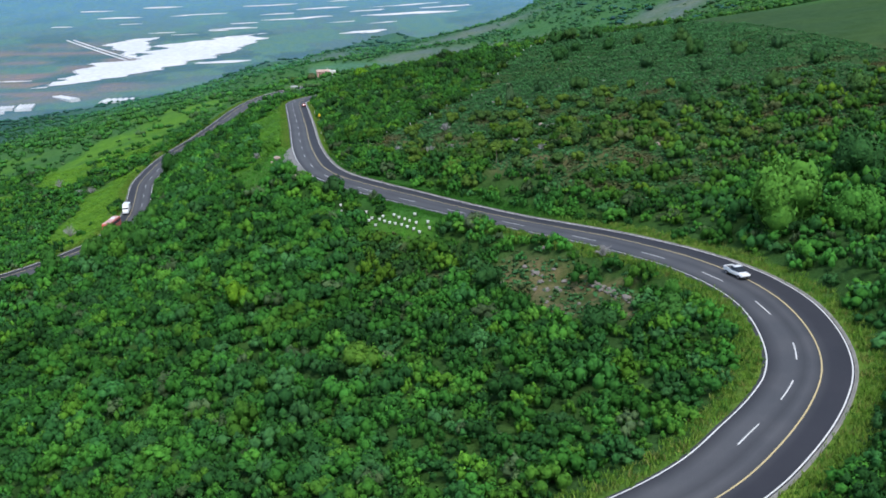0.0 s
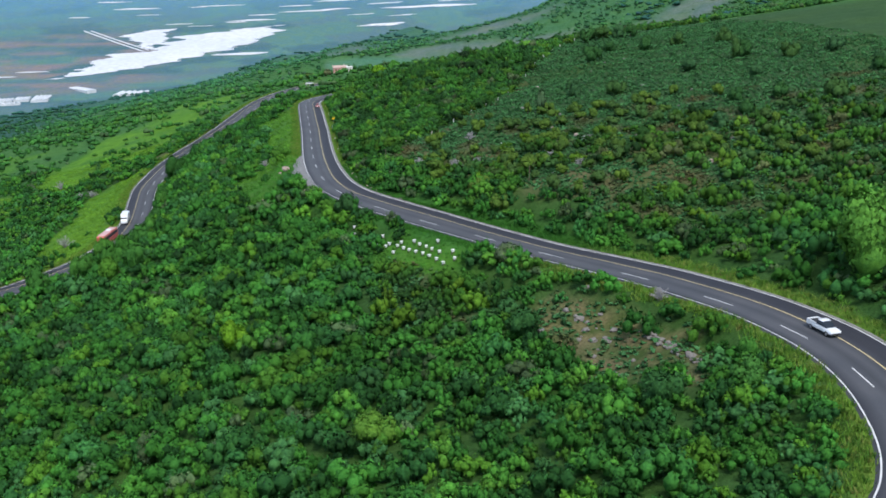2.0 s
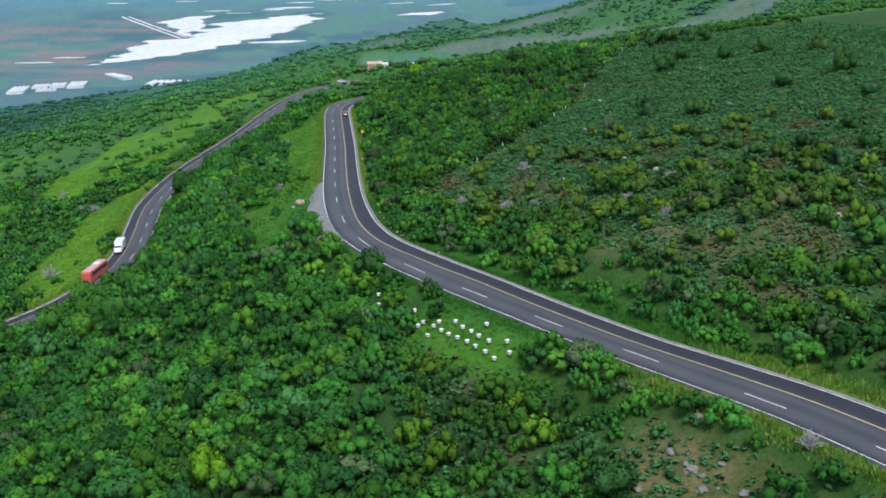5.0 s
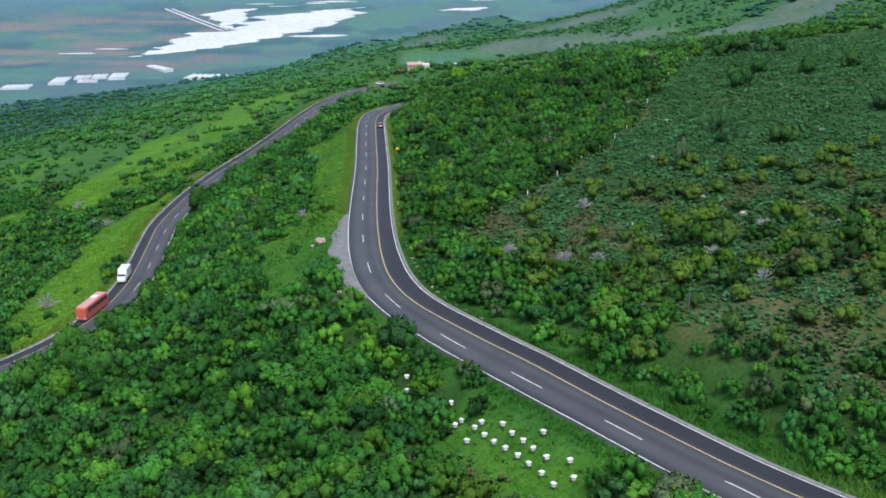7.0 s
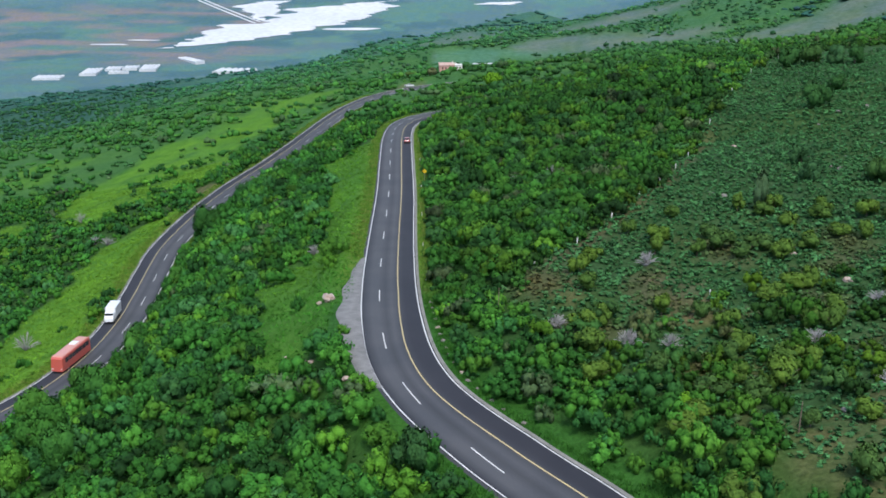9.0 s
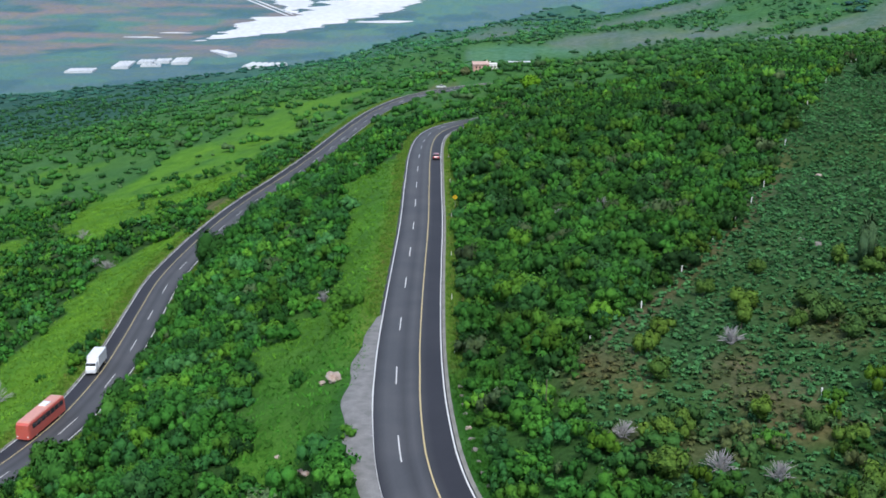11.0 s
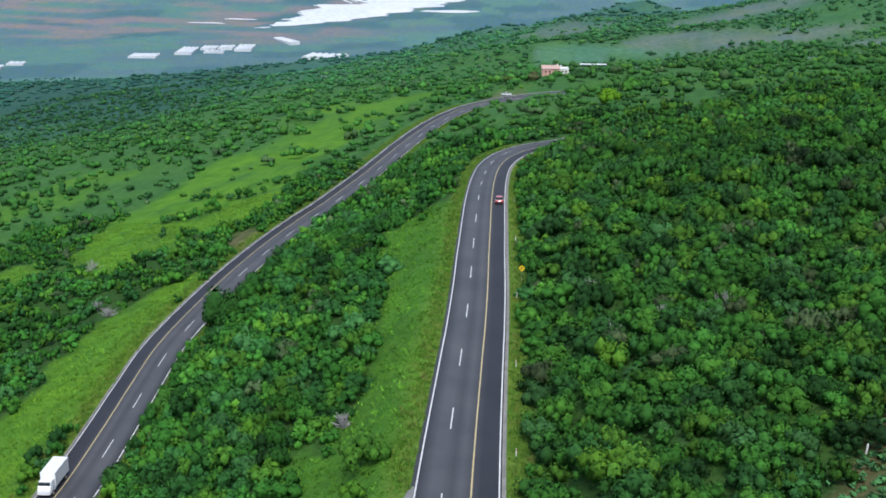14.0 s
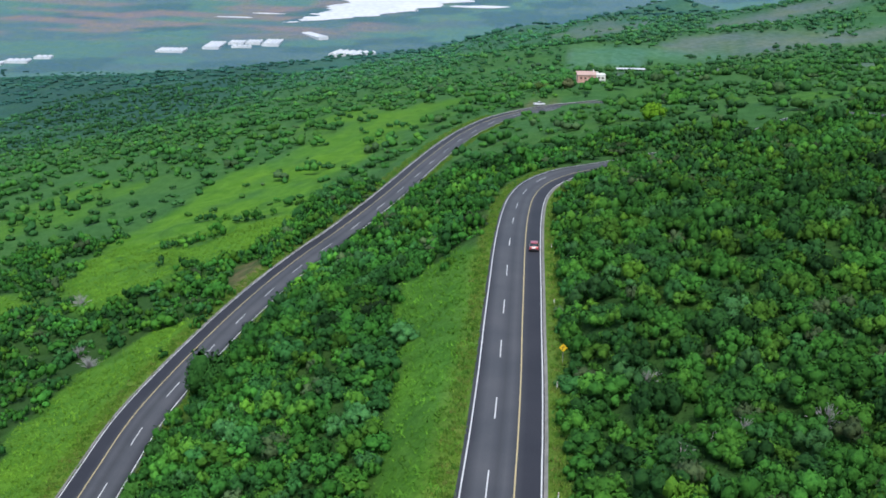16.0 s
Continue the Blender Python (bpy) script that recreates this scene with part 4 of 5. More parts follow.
def saloon(m):
    c = empty("car", m, "dark red hatchback car driving up the asphalt road", "car")
    lofted("body", [(-2.0, 0.7, 0.35, 0.8, 0.05), (-1.9, 0.82, 0.25, 0.95, 0.08), (-1.2, 0.86, 0.2, 0.98, 0.06), (0.8, 0.86, 0.2, 0.95, 0.06), (1.7, 0.82, 0.22, 0.82, 0.1), (2.05, 0.68, 0.32, 0.66, 0.1)], M_RED, c, "glossy dark red body")
    lofted("cabin", [(-1.85, 0.62, 0.9, 1.0, 0.05), (-1.45, 0.76, 0.9, 1.42, 0.16), (0.0, 0.78, 0.9, 1.48, 0.17), (0.45, 0.76, 0.9, 1.4, 0.18), (1.15, 0.66, 0.88, 0.96, 0.05)], M_DARKGLASS, c, "dark tinted windows")
    lofted("roof", [(-1.4, 0.6, 1.4, 1.46, 0.04), (-1.0, 0.63, 1.43, 1.51, 0.04), (0.0, 0.63, 1.45, 1.53, 0.04), (0.4, 0.58, 1.4, 1.46, 0.04)], M_RED, c)
    for x in (-1.25, 1.3):
        for s in (-1, 1):
            wheel(c, x, s * 0.76, 0.31, 0.2)
    lights(c, 1.98, -1.96, 0.8, 0.66)
    box_part("bumper", (0.12, 1.5, 0.22), (-2.0, 0, 0.42), M_TRIM, c, "", 0.04)
    box_part("number_plate", (0.02, 0.5, 0.12), (-2.03, 0, 0.68), M_CARWHITE, c, "plain pale plate")
    return c


def pickup(m, label):
    c = empty("pickup_truck", m, label, "pickup truck")
    lofted("body", [(-2.6, 0.84, 0.45, 1.0, 0.02), (-0.4, 0.88, 0.4, 1.02, 0.03), (1.2, 0.88, 0.4, 1.05, 0.06), (2.2, 0.86, 0.4, 1.0, 0.1), (2.6, 0.74, 0.45, 0.85, 0.1)], M_CARWHITE, c, "white painted body")
    lofted("cabin", [(-0.75, 0.74, 1.0, 1.3, 0.05), (-0.55, 0.78, 1.0, 1.68, 0.14), (0.6, 0.78, 1.0, 1.7, 0.15), (1.45, 0.72, 1.0, 1.1, 0.06)], M_DARKGLASS, c, "dark windows")
    lofted("roof", [(-0.55, 0.62, 1.64, 1.7, 0.03), (0.0, 0.66, 1.66, 1.76, 0.04), (0.6, 0.6, 1.64, 1.71, 0.03)], M_CARWHITE, c)
    box_part("cargo_bed", (1.65, 1.45, 0.06), (-1.65, 0, 1.03), M_TRIM, c, "dark open cargo bed")
    for s in (-1, 1):
        box_part("bed_side", (1.85, 0.1, 0.26), (-1.65, s * 0.8, 1.1), M_CARWHITE, c, "", 0.03)
    box_part("tailgate", (0.1, 1.6, 0.26), (-2.55, 0, 1.1), M_CARWHITE, c, "", 0.03)
    for x in (-1.6, 1.65):
        for s in (-1, 1):
            wheel(c, x, s * 0.78, 0.36, 0.24)
    lights(c, 2.5, -2.6, 0.84, 0.82)
    box_part("bumper", (0.14, 1.6, 0.22), (2.58, 0, 0.5), M_TRIM, c, "", 0.04)
    return c


def bus(m):
    c = empty("bus", m, "red coach with a pale roof driving down the lower road", "bus")
    lofted("body", [(-5.6, 1.15, 0.4, 2.9, 0.08), (-5.4, 1.25, 0.32, 3.1, 0.08), (5.2, 1.25, 0.32, 3.1, 0.08), (5.6, 1.15, 0.4, 2.85, 0.14)], M_BUSRED, c, "red painted coach body")
    lofted("roof", [(-5.3, 1.02, 3.06, 3.16, 0.06), (-4.8, 1.08, 3.06, 3.28, 0.1), (4.8, 1.08, 3.06, 3.28, 0.1), (5.2, 1.0, 3.04, 3.14, 0.06)], paint("salmon_bus_roof", (0.62, 0.27, 0.2)), c, "faded salmon roof")
    for s in (-1, 1):
        for k in range(7):
            box_part("window", (1.22, 0.05, 0.85), (-4.3 + k * 1.36, s * 1.235, 2.25), M_DARKGLASS, c, "dark coach window")
    box_part("windscreen", (0.06, 2.0, 1.25), (5.55, 0, 2.0), M_DARKGLASS, c, "large dark windscreen", 0.02)
    box_part("roof_unit", (1.6, 1.3, 0.25), (-1.5, 0, 3.35), M_CARWHITE, c, "white roof ventilation unit", 0.06)
    for x in (-3.4, 3.6):
        for s in (-1, 1):
            wheel(c, x, s * 1.08, 0.48, 0.3)
    lights(c, 5.55, -5.58, 1.15, 0.85)
    return c


def box_truck(m):
    c = empty("box_truck", m, "white box truck following the red bus", "truck")
    box_part("cargo_box", (5.0, 2.2, 2.2), (-1.2, 0, 1.95), M_CARWHITE, c, "white cargo box", 0.06)
    lofted("cab", [(1.4, 1.02, 0.5, 2.35, 0.08), (2.4, 1.02, 0.5, 2.35, 0.1), (2.9, 0.98, 0.5, 1.5, 0.06), (3.2, 0.9, 0.55, 1.2, 0.08)], M_CARWHITE, c, "white cab")
    box_part("windscreen", (0.5, 1.7, 0.7), (2.5, 0, 1.85), M_DARKGLASS, c, "dark windscreen", 0.04)
    box_part("chassis", (6.4, 0.9, 0.3), (-0.4, 0, 0.7), M_TRIM, c)
    for x in (-2.4, 2.2):
        for s in (-1, 1):
            wheel(c, x, s * 0.92, 0.42, 0.28)
    lights(c, 3.1, -3.7, 0.95, 0.9)
    return c


saloon(place(upper, 205, 1.5))
pickup(place(upper, -122, -1.6, True), "white pickup truck driving down the bend")
bus(place(lower, 82, -1.5, True))
box_truck(place(lower, 110, -1.5, True))
pickup(pose(-11, 494.5, float(on_road(lower, 486, 0)[2]), 0, 0, 25), "white pickup truck parked at the roadside near the house")


# ---- beehives, sign, posts, stones ----
M_HIVE = two_tone("white_hive_paint", (0.84, 0.84, 0.8), (0.72, 0.72, 0.68), 2, 0.6)
M_SIGN = two_tone("yellow_sign_paint", (0.75, 0.5, 0.02), (0.7, 0.45, 0.02), 3, 0.5)
M_BLACK = two_tone("black_sign_paint", (0.02, 0.02, 0.02), (0.03, 0.03, 0.03), 3, 0.6)
M_STEEL = two_tone("galvanised_steel", (0.4, 0.41, 0.42), (0.3, 0.31, 0.32), 3, 0.45, 0.0, 0.5, 0.7)
HIVES = [(6.8, -30.6), (6.8, -33.2), (9.8, -39.7), (12.8, -39.5), (16.0, -43.3), (11.7, -42.0), (13.9, -43.7), (13.1, -44.1), (16.4, -45.8), (15.5, -46.2), (18.9, -48.0),
         (14.4, -48.3), (16.6, -48.4), (17.6, -50.5), (19.9, -50.5), (21.0, -52.7), (18.8, -52.7), (22.0, -54.9), (20.1, -55.0), (23.5, -52.5), (23.3, -57.3), (21.2, -57.3),
         (25.8, -59.2), (22.4, -59.6), (25.8, -62.0), (23.5, -62.0)]


def build_hives():
    r = random.Random(3)
    h = empty("beehive", pose(*HIVES[0], ground_z(*HIVES[0]) + 0.25), "small white wooden beehive box on legs in the clearing", "beehive", "beehives in the clearing")
    box_part("hive_body", (0.46, 0.38, 0.42), (0, 0, 0.42), M_HIVE, h, "", 0.02)
    box_part("lid", (0.66, 0.56, 0.08), (0, 0, 0.66), M_HIVE, h, "white overhanging lid", 0.02)
    for lx in (-0.25, 0.25):
        for ly in (-0.18, 0.18):
            box_part("leg", (0.05, 0.05, 0.7), (lx, ly, -0.15), M_BARK, h)
    for x, y in HIVES[1:]:
        copy_thing(h, pose(x, y, ground_z(x, y) + 0.25, r.uniform(-4, 4), r.uniform(-4, 4), r.uniform(0, 360)))


build_hives()


def build_sign():
    x, y, z, a, _ = on_road(upper, 146, 5.9)
    s = empty("road_sign", pose(x, y, z - 0.2, 0, 0, a - 90), "yellow diamond warning sign with a black bend arrow", "road sign")
    rod("post", (0, 0, -0.3), (0, 0, 2.9), 0.05, M_STEEL, s, "galvanised post")
    bm = bmesh.new()
    solid(bm, (0.9, 0.04, 0.9), (0, 0, 0), 0.012)
    bmesh.ops.transform(bm, matrix=Matrix.Translation((0, -0.06, 2.6)) @ Matrix.Rotation(radians(45), 4, "Y"), verts=bm.verts)
    plate = part("plate", bm, M_SIGN, s, "yellow diamond plate")
    box_part("arrow", (0.1, 0.012, 0.4), (-0.12, -0.088, 2.5), M_BLACK, plate, "black arrow stem")
    box_part("arrow", (0.34, 0.012, 0.1), (0.05, -0.088, 2.74), M_BLACK, plate, "black arrow head")


build_sign()


def build_posts():
    d = None
    for y in (48, 76, 106, 138, 172, 206):
        x, yy, z, a, _ = on_road(upper, y, 5.0)
        m = pose(x, yy, z - 0.1, 0, 0, a)
        if d is None:
            d = empty("delineator_post", m, "short white roadside post with a reflector", "post", "roadside posts")
            rod("shaft", (0, 0, -0.4), (0, 0, 0.95), 0.07, M_HIVE, d, r2=0.06)
            box_part("reflector", (0.03, 0.08, 0.12), (-0.065, 0, 0.8), M_TAIL, d, "red reflector")
        else:
            copy_thing(d, m)
    f = None
    h = curve_through([(p[0] + 2.2, p[1], 0) for p in HEDGE], 15.0)
    r = random.Random(5)
    for x, y, _ in h:
        m = pose(x, y, ground_z(x, y), r.uniform(-5, 5), r.uniform(-5, 5), r.uniform(0, 360))
        if f is None:
            f = tagged(rod("fence_post", (0, 0, -0.4), (0, 0, 1.3), 0.1, M_HIVE, None, segs=7), "pale weathered fence post along the hedge", "fence post", "fence posts")
            f.matrix_world = m
        else:
            copy_thing(f, m)


build_posts()


def build_poles():
    for x, y, h in ((17, 22, 4.6), (47.5, -26, 3.6)):
        p = rod("wooden_pole", (0, 0, -0.5), (0.12, 0.05, h), 0.09, M_BARK, None, "", 0.06, 8)
        p.matrix_world = pose(x, y, ground_z(x, y))
        tagged(p, "thin weathered wooden pole standing in the bushes", "pole", "wooden poles")
    for x, y in ((48.2, 18), (26, 1.3)):
        p = rod("marker_post", (0, 0, -0.3), (0, 0, 1.3), 0.13, M_HIVE, None, "", 0.1, 8)
        p.matrix_world = pose(x, y, ground_z(x, y), 5, -4, 0)
        tagged(p, "short white painted marker post in the field", "post", "field marker posts")


build_poles()


def stone_mesh(seed, mat):
    r = np.random.RandomState(seed)
    bm = bmesh.new()
    bmesh.ops.create_icosphere(bm, subdivisions=3 if seed == 9 else 2, radius=1)
    for v in bm.verts:
        n = noise.noise(v.co * 5.5 + Vector((seed * 2.0, 1, 0))) * 0.07 + noise.noise(v.co * 1.3 + Vector((seed * 7.0, 0, 0))) * 0.45 + noise.noise(v.co * 3.1 + Vector((0, seed * 3.0, 0))) * 0.15
        v.co = v.co * (1 + n)
        v.co.z = max(v.co.z * 0.75, -0.45)
    me = bpy.data.meshes.new("stone")
    bm.to_mesh(me)
    bm.free()
    me.materials.append(mat)
    return me


M_STONE = two_tone("grey_limestone", (0.22, 0.2, 0.18), (0.15, 0.14, 0.125), 0.9, 0.95, 0.5)
M_PALESTONE = two_tone("pale_pinkish_stone", (0.36, 0.25, 0.2), (0.46, 0.42, 0.37), 0.7, 0.95, 0.5)


def build_stones():
    r = random.Random(7)
    kinds = [stone_mesh(k, M_STONE) for k in range(5)] + [stone_mesh(9, M_PALESTONE)]
    def put(name, x, y, size, kind, label, group=""):
        ob = new(name, kinds[kind])
        ob.matrix_world = pose(x, y, ground_z(x, y) + size * 0.25, 0, 0, r.uniform(0, 360)) @ Matrix.Diagonal((size, size * r.uniform(0.7, 1), size * r.uniform(0.6, 0.9), 1))
        tagged(ob, label, "boulder" if size > 0.9 else "stone", group)
    put("boulder", -10.7, 38.4, 1.3, 5, "large pale pinkish boulder in the grass by the pull-off")
    put("boulder", -12.4, 39.6, 0.55, 5, "smaller pale rock beside the large boulder")
    for x, y, s in ((-3.5, -3.5, 0.8), (-11, 15.4, 0.6), (-16.6, 27.2, 0.45), (-12, 17.5, 0.5), (-4.5, 1.5, 0.55)):
        put("stone", x, y, s, 5, "pale rock in the grass below the road", "pale rocks below the road")
    for k in range(34):
        u = k / 33
        put("stone", 51.3 + 3.6 * u + r.uniform(-0.7, 0.7), -107 - 18 * u + r.uniform(-0.8, 0.8), r.uniform(0.3, 0.75), k % 5, "grey stone of a tumbled rubble bank", "rubble bank stones")
    for k in range(26):
        put("stone", 43 + r.gauss(0, 2.4), -102 + r.gauss(0, 8), r.uniform(0.25, 0.8), k % 5, "grey stone on bare brown soil", "stones on the bare soil")
    for k in range(40):
        x, y = 45 + r.uniform(0, 70), r.uniform(-35, 150)
        put("stone", x, y, r.uniform(0.3, 0.85), k % 6, "weathered stone lying in the field", "stones in the field")
    for k in range(16):
        y = 12 + k * 1.6
        x, yy, _, _, _ = on_road(upper, -14 + k * 3.2, 5.2)
        put("stone", x, yy, r.uniform(0.25, 0.5), k % 6, "broken pale stone beside the gutter", "stones beside the gutter")


build_stones()


# ---- single trees and shrubs ----
def crown_mesh(seed, lobes, leaves, spread=0.55, low=0.3, leaf=0.085, flat=1.0, thin=1.0):
    r = np.random.RandomState(seed)
    c = []
    while len(c) < lobes:
        p = r.uniform(-1, 1, 3)
        if np.linalg.norm(p) < 1:
            c.append(p * np.array((spread, spread, 0.34)) + np.array((0, 0, low + 0.34)))
    c, q = np.array(c), r.uniform(0.26, 0.42, lobes)
    v, f = [], []
    for k in range(lobes):
        b = len(v)
        for i, el in enumerate((-0.9, -0.2, 0.5, 1.15)):
            for s in range(7):
                a = 6.2832 * (s + 0.5 * (i % 2)) / 7
                rr = q[k] * r.uniform(0.72, 0.95) * thin
                v.append(c[k] + rr * np.array((math.cos(a) * math.cos(el), math.sin(a) * math.cos(el), math.sin(el) * flat)))
        for i in range(3):
            for s in range(7):
                t = (s + 1) % 7
                f.append((b + i * 7 + s, b + i * 7 + t, b + i * 7 + 7 + t, b + i * 7 + 7 + s))
    pick = r.randint(0, lobes, leaves)
    d = r.normal(size=(leaves, 3))
    d[:, 2] += 0.35
    d /= np.linalg.norm(d, axis=1)[:, None]
    p = c[pick] + d * (q[pick] * r.uniform(0.85, 1.14, leaves))[:, None] * np.array((1, 1, flat))
    b = len(v)
    n = np.vstack([np.array(v) - np.repeat(c, 28, axis=0), np.repeat(d + r.normal(size=(leaves, 3)) * 0.2, 3, axis=0)])
    return np.vstack([np.array(v), cards(p, d, leaf, r, 0.5)]), np.vstack([halves(f), b + np.arange(leaves * 3).reshape(-1, 3)]), n / np.linalg.norm(n, axis=1)[:, None]


def tree(name, x, y, radius, tall, tint, label, category="tree", seed=1, lobes=12, leaves=900, low=0.25, leaf=0.085, flat=1.0, spread=0.55):
    z = ground_z(x, y)
    t = empty(name, pose(x, y, z), label, category)
    r = random.Random(seed)
    bm = bmesh.new()
    w = max(0.08, tall * 0.028)
    def limb(a, b, r1, r2):
        a, b = Vector(a), Vector(b)
        bmesh.ops.create_cone(bm, cap_ends=True, segments=7, radius1=r1, radius2=r2, depth=(b - a).length, matrix=Matrix.Translation((a + b) / 2) @ (b - a).to_track_quat("Z", "Y").to_matrix().to_4x4())
    limb((0, 0, -0.5), (0.05 * radius, 0, tall * (low + 0.12)), w, w * 0.7)
    for k in range(6):
        a = k * 1.05 + r.uniform(-0.3, 0.3)
        limb((0.04 * radius, 0, tall * (low + r.uniform(0, 0.1))), (math.cos(a) * radius * 0.55, math.sin(a) * radius * 0.55, tall * (low + 0.38)), w * 0.5, w * 0.15)
    part("trunk", bm, M_BARK, t, "grey-brown trunk and limbs")
    v, f, n = crown_mesh(seed, lobes, int(leaves * 1.7), spread, low, leaf * 0.72, flat)
    v = v * np.array((radius, radius, tall / (low + 0.85)))
    mesh_of("crown", v, f, M_LEAF, t, tint=np.tile((*tint, 1.0), (len(v), 1)), shade=True, normals=n)
    return t


DEEP, FRESH, LIME, OLIVE, TEAL = (0.03, 0.1, 0.03), (0.06, 0.2, 0.035), (0.11, 0.26, 0.02), (0.07, 0.13, 0.035), (0.045, 0.12, 0.06)
tree("tree", 89, -108, 9.4, 11.5, (0.076, 0.215, 0.036), "large spreading tree with bright green rounded crown by the bend", seed=41, lobes=26, leaves=3600, low=0.12, leaf=0.055)
tree("tree", 115, -85, 8.5, 10, DEEP, "large dark green tree behind the bend", seed=42, lobes=18, leaves=2400, low=0.15, leaf=0.06)
tree("tree", 100, -114, 6.5, 7, FRESH, "broad leafy green tree beside the bend", seed=43, lobes=16, leaves=2200, low=0.12, leaf=0.06)
tree("tree", 113, -118, 7, 9, (0.05, 0.15, 0.03), "leafy green tree above the bend", seed=44, lobes=14, leaves=1600, low=0.15, leaf=0.06)
tree("tree", -60.5, 174, 5.6, 8.5, (0.028, 0.1, 0.022), "dense round dark green tree at the lower road's edge", seed=45, lobes=16, leaves=2000, low=0.1, leaf=0.06)
tree("tree", -17, -79, 3.4, 5.2, LIME, "small bright yellow-green tree in the scrub", seed=46, lobes=10, leaves=1100, leaf=0.075)
tree("tree", 7, -131, 4.0, 4.6, (0.085, 0.2, 0.03), "yellow-green tree rising from the scrub", seed=47, lobes=11, leaves=1200, leaf=0.07)
tree("tree", 46, -133, 4.6, 5, DEEP, "dark green thicket tree below the bare soil", seed=48, lobes=13, leaves=1500, low=0.08, leaf=0.065)
tree("tree", 33, -101, 3.4, 4.6, DEEP, "dark green tree beside the bare soil", seed=49, lobes=10, leaves=1000, low=0.12)
tree("tree", 60.5, -127, 2.6, 3.4, FRESH, "bright green bush inside the bend", seed=50, lobes=9, leaves=800, low=0.05)
tree("tree", 58, -133, 3.6, 4.2, (0.05, 0.16, 0.035), "green tree inside the road's bend", seed=51, lobes=10, leaves=1100, low=0.08)
tree("tree", 37, -18, 1.9, 2.6, LIME, "small lime-green bush in the old field", "shrub", seed=59, lobes=7, leaves=500, low=0.1)
tree("tree", 5, -22, 3.3, 4.8, (0.03, 0.09, 0.03), "dark green tree below the road's diagonal", seed=52, lobes=10, leaves=1000, low=0.08)
tree("tree", 35, -71, 3.4, 4.4, (0.09, 0.14, 0.075), "greyish green airy tree below the road", seed=53, lobes=9, leaves=900, leaf=0.06)
tree("tree", -57, 15, 4.6, 6, (0.07, 0.2, 0.026), "bright green rounded tree on the slope above the lower road", seed=58, lobes=12, leaves=1300, low=0.12, leaf=0.065)
tree("tree", -58, 30, 5.5, 7.5, (0.04, 0.14, 0.025), "leafy green tree hiding the lower road", seed=54, lobes=13, leaves=1500, low=0.12, leaf=0.065)
tree("tree", -64, 42, 4.5, 6.5, (0.06, 0.18, 0.03), "leafy green tree above the lower road", seed=55, lobes=12, leaves=1300, low=0.12, leaf=0.065)
tree("tree", -62, 62, 4.2, 6, (0.05, 0.15, 0.03), "leafy tree on the slope above the lower road", seed=56, lobes=11, leaves=1200, low=0.12)
tree("tree", 67.5, 61, 2.2, 6.2, (0.05, 0.1, 0.05), "tall upright candelabra cactus with dark green stems", "cactus", seed=57, lobes=10, leaves=900, low=0.2, flat=1.9, spread=0.42)
for k, (x, y, rr, hh) in enumerate(((-55, 48, 4.6, 7), (-57, 78, 4, 6.5), (-60, 92, 3.6, 5.5), (-52, 20, 4.6, 7), (-66, 22, 5, 8), (-60, 110, 3.4, 5), (-80, 28, 4.5, 8), (-62, 140, 3.2, 4.6), (-64, 155, 3, 4.4))):
    tagged(tree("slope_tree", x, y, rr, hh, ((0.04, 0.14, 0.028), (0.05, 0.16, 0.03), (0.034, 0.115, 0.028))[k % 3], "leafy green tree on the slope above the lower road", seed=150 + k, lobes=11, leaves=900, low=0.1, leaf=0.07), group="trees above the lower road")
FIELD_TREES = [(101, 134, 4.6, 5.6), (94, 71, 4.4, 5.2), (81, 74, 3.8, 4.2), (123, 139, 3.6, 5), (141, 92, 3, 6.5), (123, 86, 4, 4.8), (166, 42, 3.6, 4.6), (157, -3, 4.6, 5), (84, 90, 3.6, 4.2),
               (112, 150, 4, 4.5), (150, 130, 4.5, 5), (135, 60, 3, 3.6), (118, 30, 3.4, 3.8), (90, 30, 3, 3.4), (104, 5, 3.2, 3.6), (117, 208, 5, 6), (123, 204, 4.5, 5.4), (128, 199, 4.2, 5), (133, 196, 4, 5), (155, 81, 4.5, 5),
               (169, 78, 4, 5), (129, 27, 3.6, 4), (142, 18, 4.5, 5), (136, -3, 4, 4.4), (115, 15, 3.4, 3.6), (92, 21.5, 3.2, 3.4), (167, 43, 4, 5), (143, 92, 4, 5), (135, 140, 4, 5)]
for k, (x, y, rr, hh) in enumerate(FIELD_TREES):
    tagged(tree("field_tree", x, y, rr, hh, ((0.032, 0.1, 0.03), (0.05, 0.12, 0.035), (0.04, 0.11, 0.045))[k % 3], "dark green rounded tree standing alone in the field", seed=60 + k, lobes=9, leaves=700, low=0.1, leaf=0.08), group="trees in the field")
for k, (x, y, rr, hh) in enumerate(((32, 376, 6, 5.5), (2, 548, 4.4, 4.6), (29, 552, 4.4, 3.6), (-11, 540, 5, 4.4), (44, 420, 6, 6), (75, 300, 5, 7))):
    tagged(tree("tree", x, y, rr, hh, (LIME, (0.1, 0.12, 0.06), DEEP, OLIVE, FRESH, DEEP)[k], ("bright yellow-green round tree beyond the crest", "reddish-brown leafless-looking tree by the house", "dark green tree by the house",
         "olive tree by the house", "fresh green tree beyond the crest", "dark tree above the hidden road")[k], seed=80 + k, lobes=9, leaves=500, low=0.1, leaf=0.1))
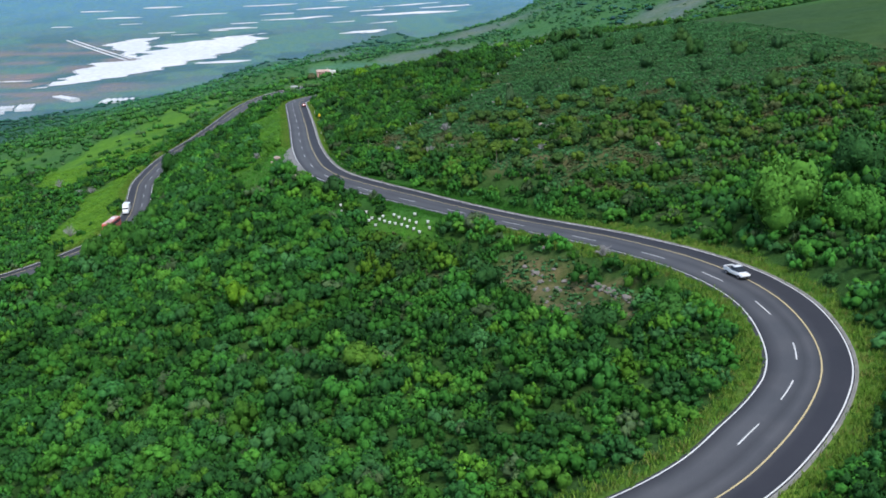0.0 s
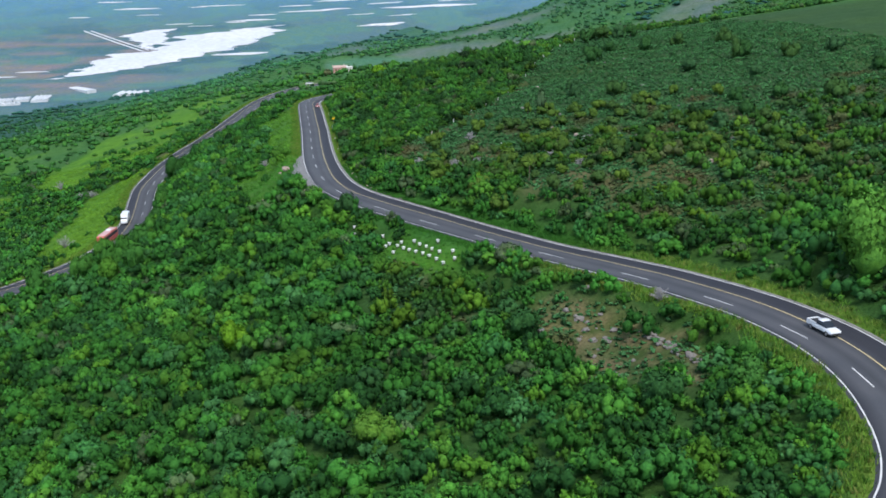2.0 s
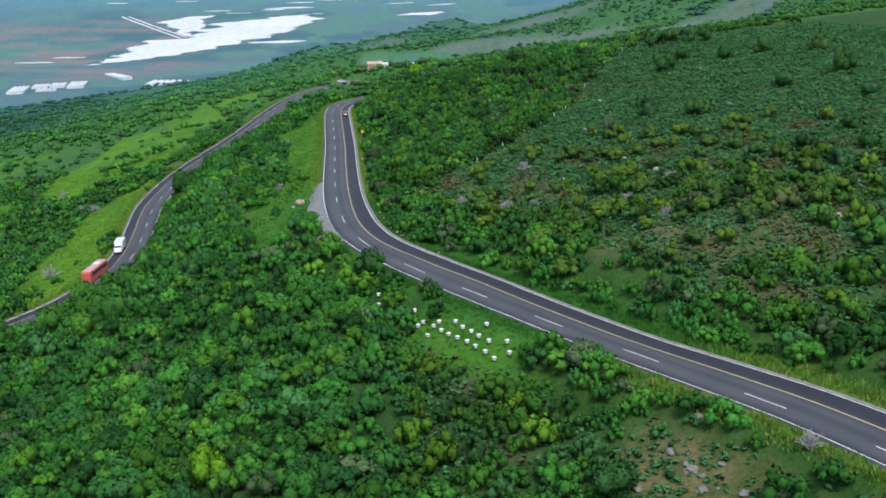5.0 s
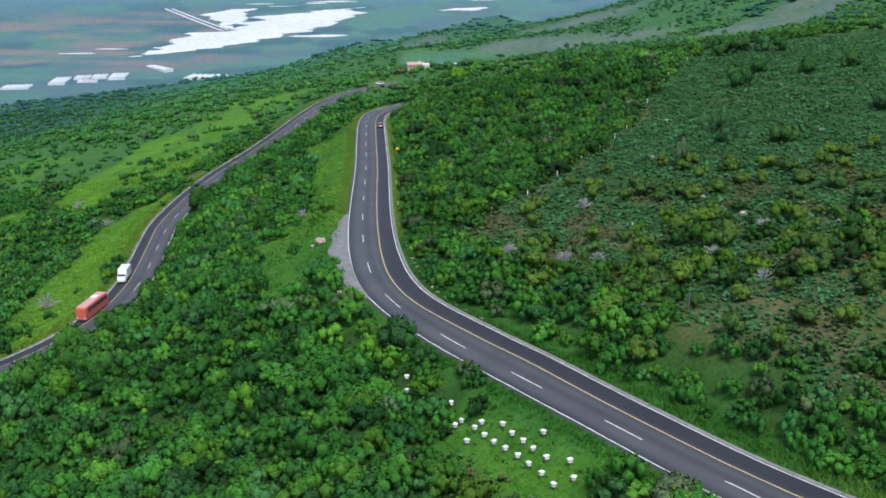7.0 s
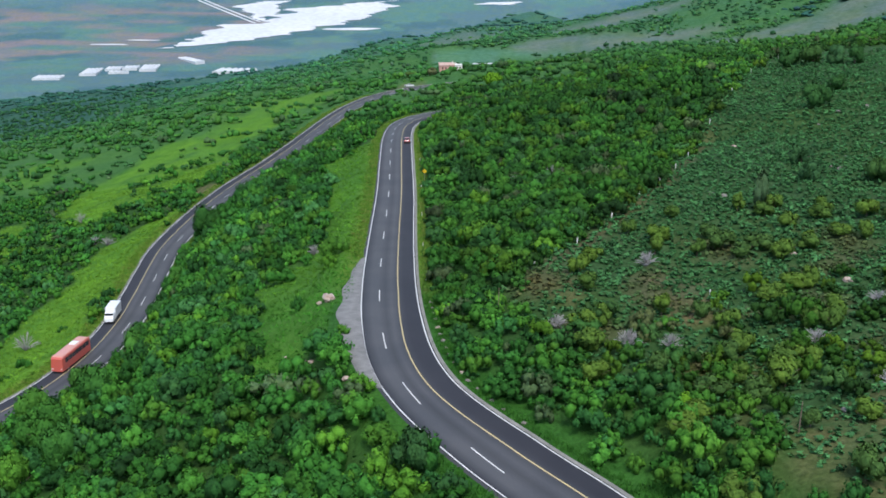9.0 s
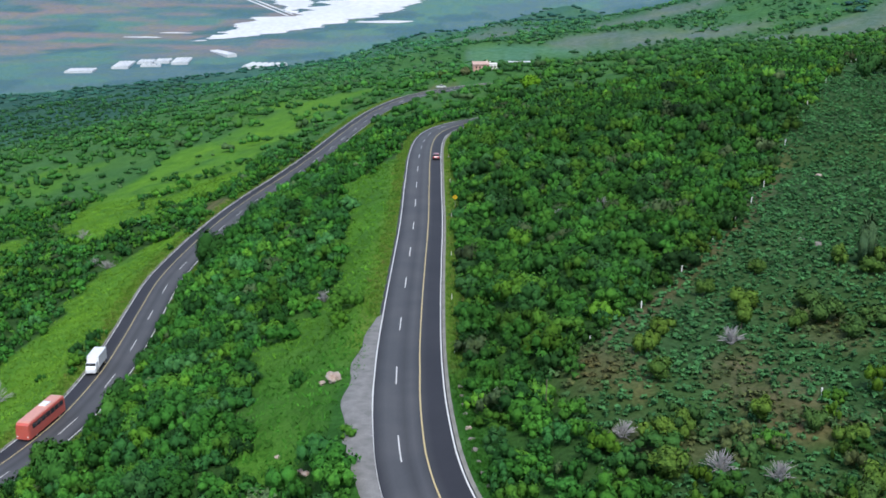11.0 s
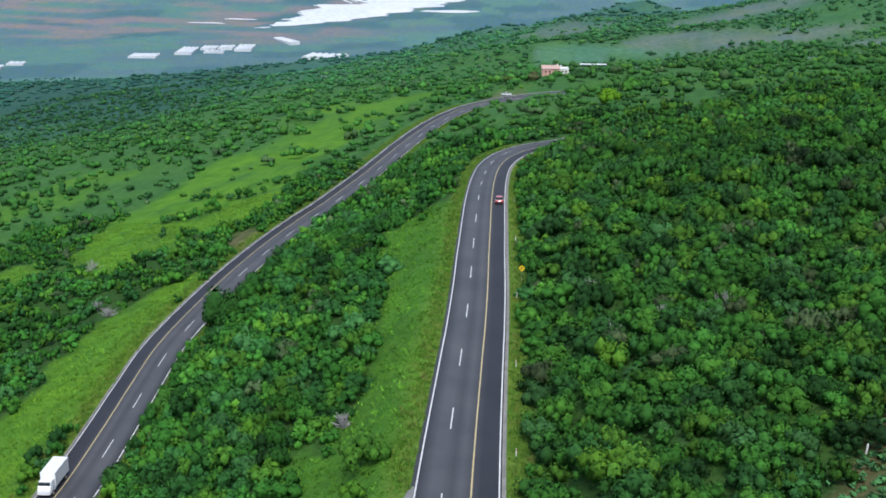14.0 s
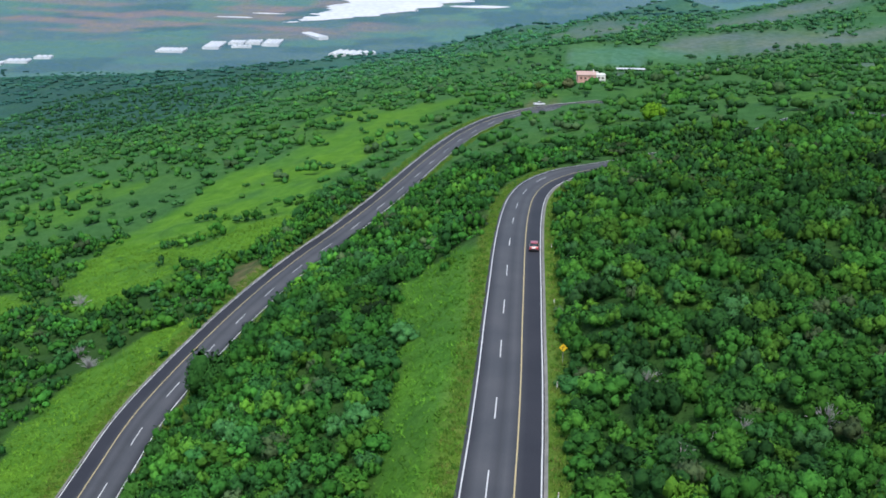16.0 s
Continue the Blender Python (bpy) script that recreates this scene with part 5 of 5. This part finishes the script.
# the field's olive shrubs, each standing apart
r_ = random.Random(17)
for k in range(110):
    x, y = 26 + r_.uniform(0, 92), r_.uniform(-45, 60)
    if hedge_side(np.array([x]), np.array([y]))[0] < 5 or float(road_gap(np.array([x]), np.array([y]))[0]) < 12:
        continue
    tint = ((0.08, 0.155, 0.03), (0.066, 0.135, 0.03), (0.092, 0.172, 0.03), (0.056, 0.12, 0.034))[k % 4]
    tagged(tree("shrub", x, y, r_.uniform(1.7, 3.5), r_.uniform(2.2, 3.6), tint, "olive-green spreading shrub in the old field", "shrub", 100 + k, 7, 420, 0.3, 0.1), group="shrubs in the field")


def bare_bush(x, y, radius, tall, seed, mat, label):
    """Leafless twigs fanning out of one root."""
    r = random.Random(seed)
    bm = bmesh.new()
    for k in range(46):
        a, e = r.uniform(0, 6.28), r.uniform(0.35, 1.5)
        end = Vector((math.cos(a) * math.cos(e) * radius, math.sin(a) * math.cos(e) * radius, math.sin(e) * tall)) * r.uniform(0.7, 1.05)
        mid_ = end * 0.5 + Vector((r.uniform(-0.2, 0.2), r.uniform(-0.2, 0.2), tall * 0.1))
        for p, q, r1, r2 in ((Vector((0, 0, -0.2)), mid_, 0.06, 0.045), (mid_, end, 0.05, 0.02), (mid_, end + Vector((r.uniform(-0.7, 0.7), r.uniform(-0.7, 0.7), 0.1)), 0.04, 0.02)):
            bmesh.ops.create_cone(bm, cap_ends=False, segments=4, radius1=r1, radius2=r2, depth=(q - p).length, matrix=Matrix.Translation((p + q) / 2) @ (q - p).to_track_quat("Z", "Y").to_matrix().to_4x4())
    ob = part("bare_shrub", bm, mat, None, label)
    ob.matrix_world = pose(x, y, ground_z(x, y))
    return tagged(ob, category="shrub", group="bare grey shrubs")


M_TWIG = two_tone("silver_grey_twigs", (0.36, 0.35, 0.35), (0.28, 0.26, 0.26), 2, 0.9)
for k, (x, y, rr, hh) in enumerate(((42, 36, 2.3, 2.4), (25, 13, 2, 2.0), (34, 4.5, 2.2, 2.4), (62, -15, 2.2, 2.2), (39, 1, 1.8, 2.2), (17, 109, 2.4, 2.6), (34, 114, 2.8, 3.0), (25, 114, 2, 2.4), (15, 133, 2.6, 2.8), (22, 111, 2, 2.6),
                                    (-91.5, 108, 4, 4.5), (-130, 266, 3.5, 4), (-112, 226, 3, 3), (-104, 214, 3, 3), (58, 0, 2, 2.2), (70, 10, 2, 2), (-20, 96, 2, 2.2), (55.5, -101, 2.0, 2.2))):
    bare_bush(x, y, rr, hh, k, M_TWIG, "leafless silver-grey shrub with bare fanning twigs")
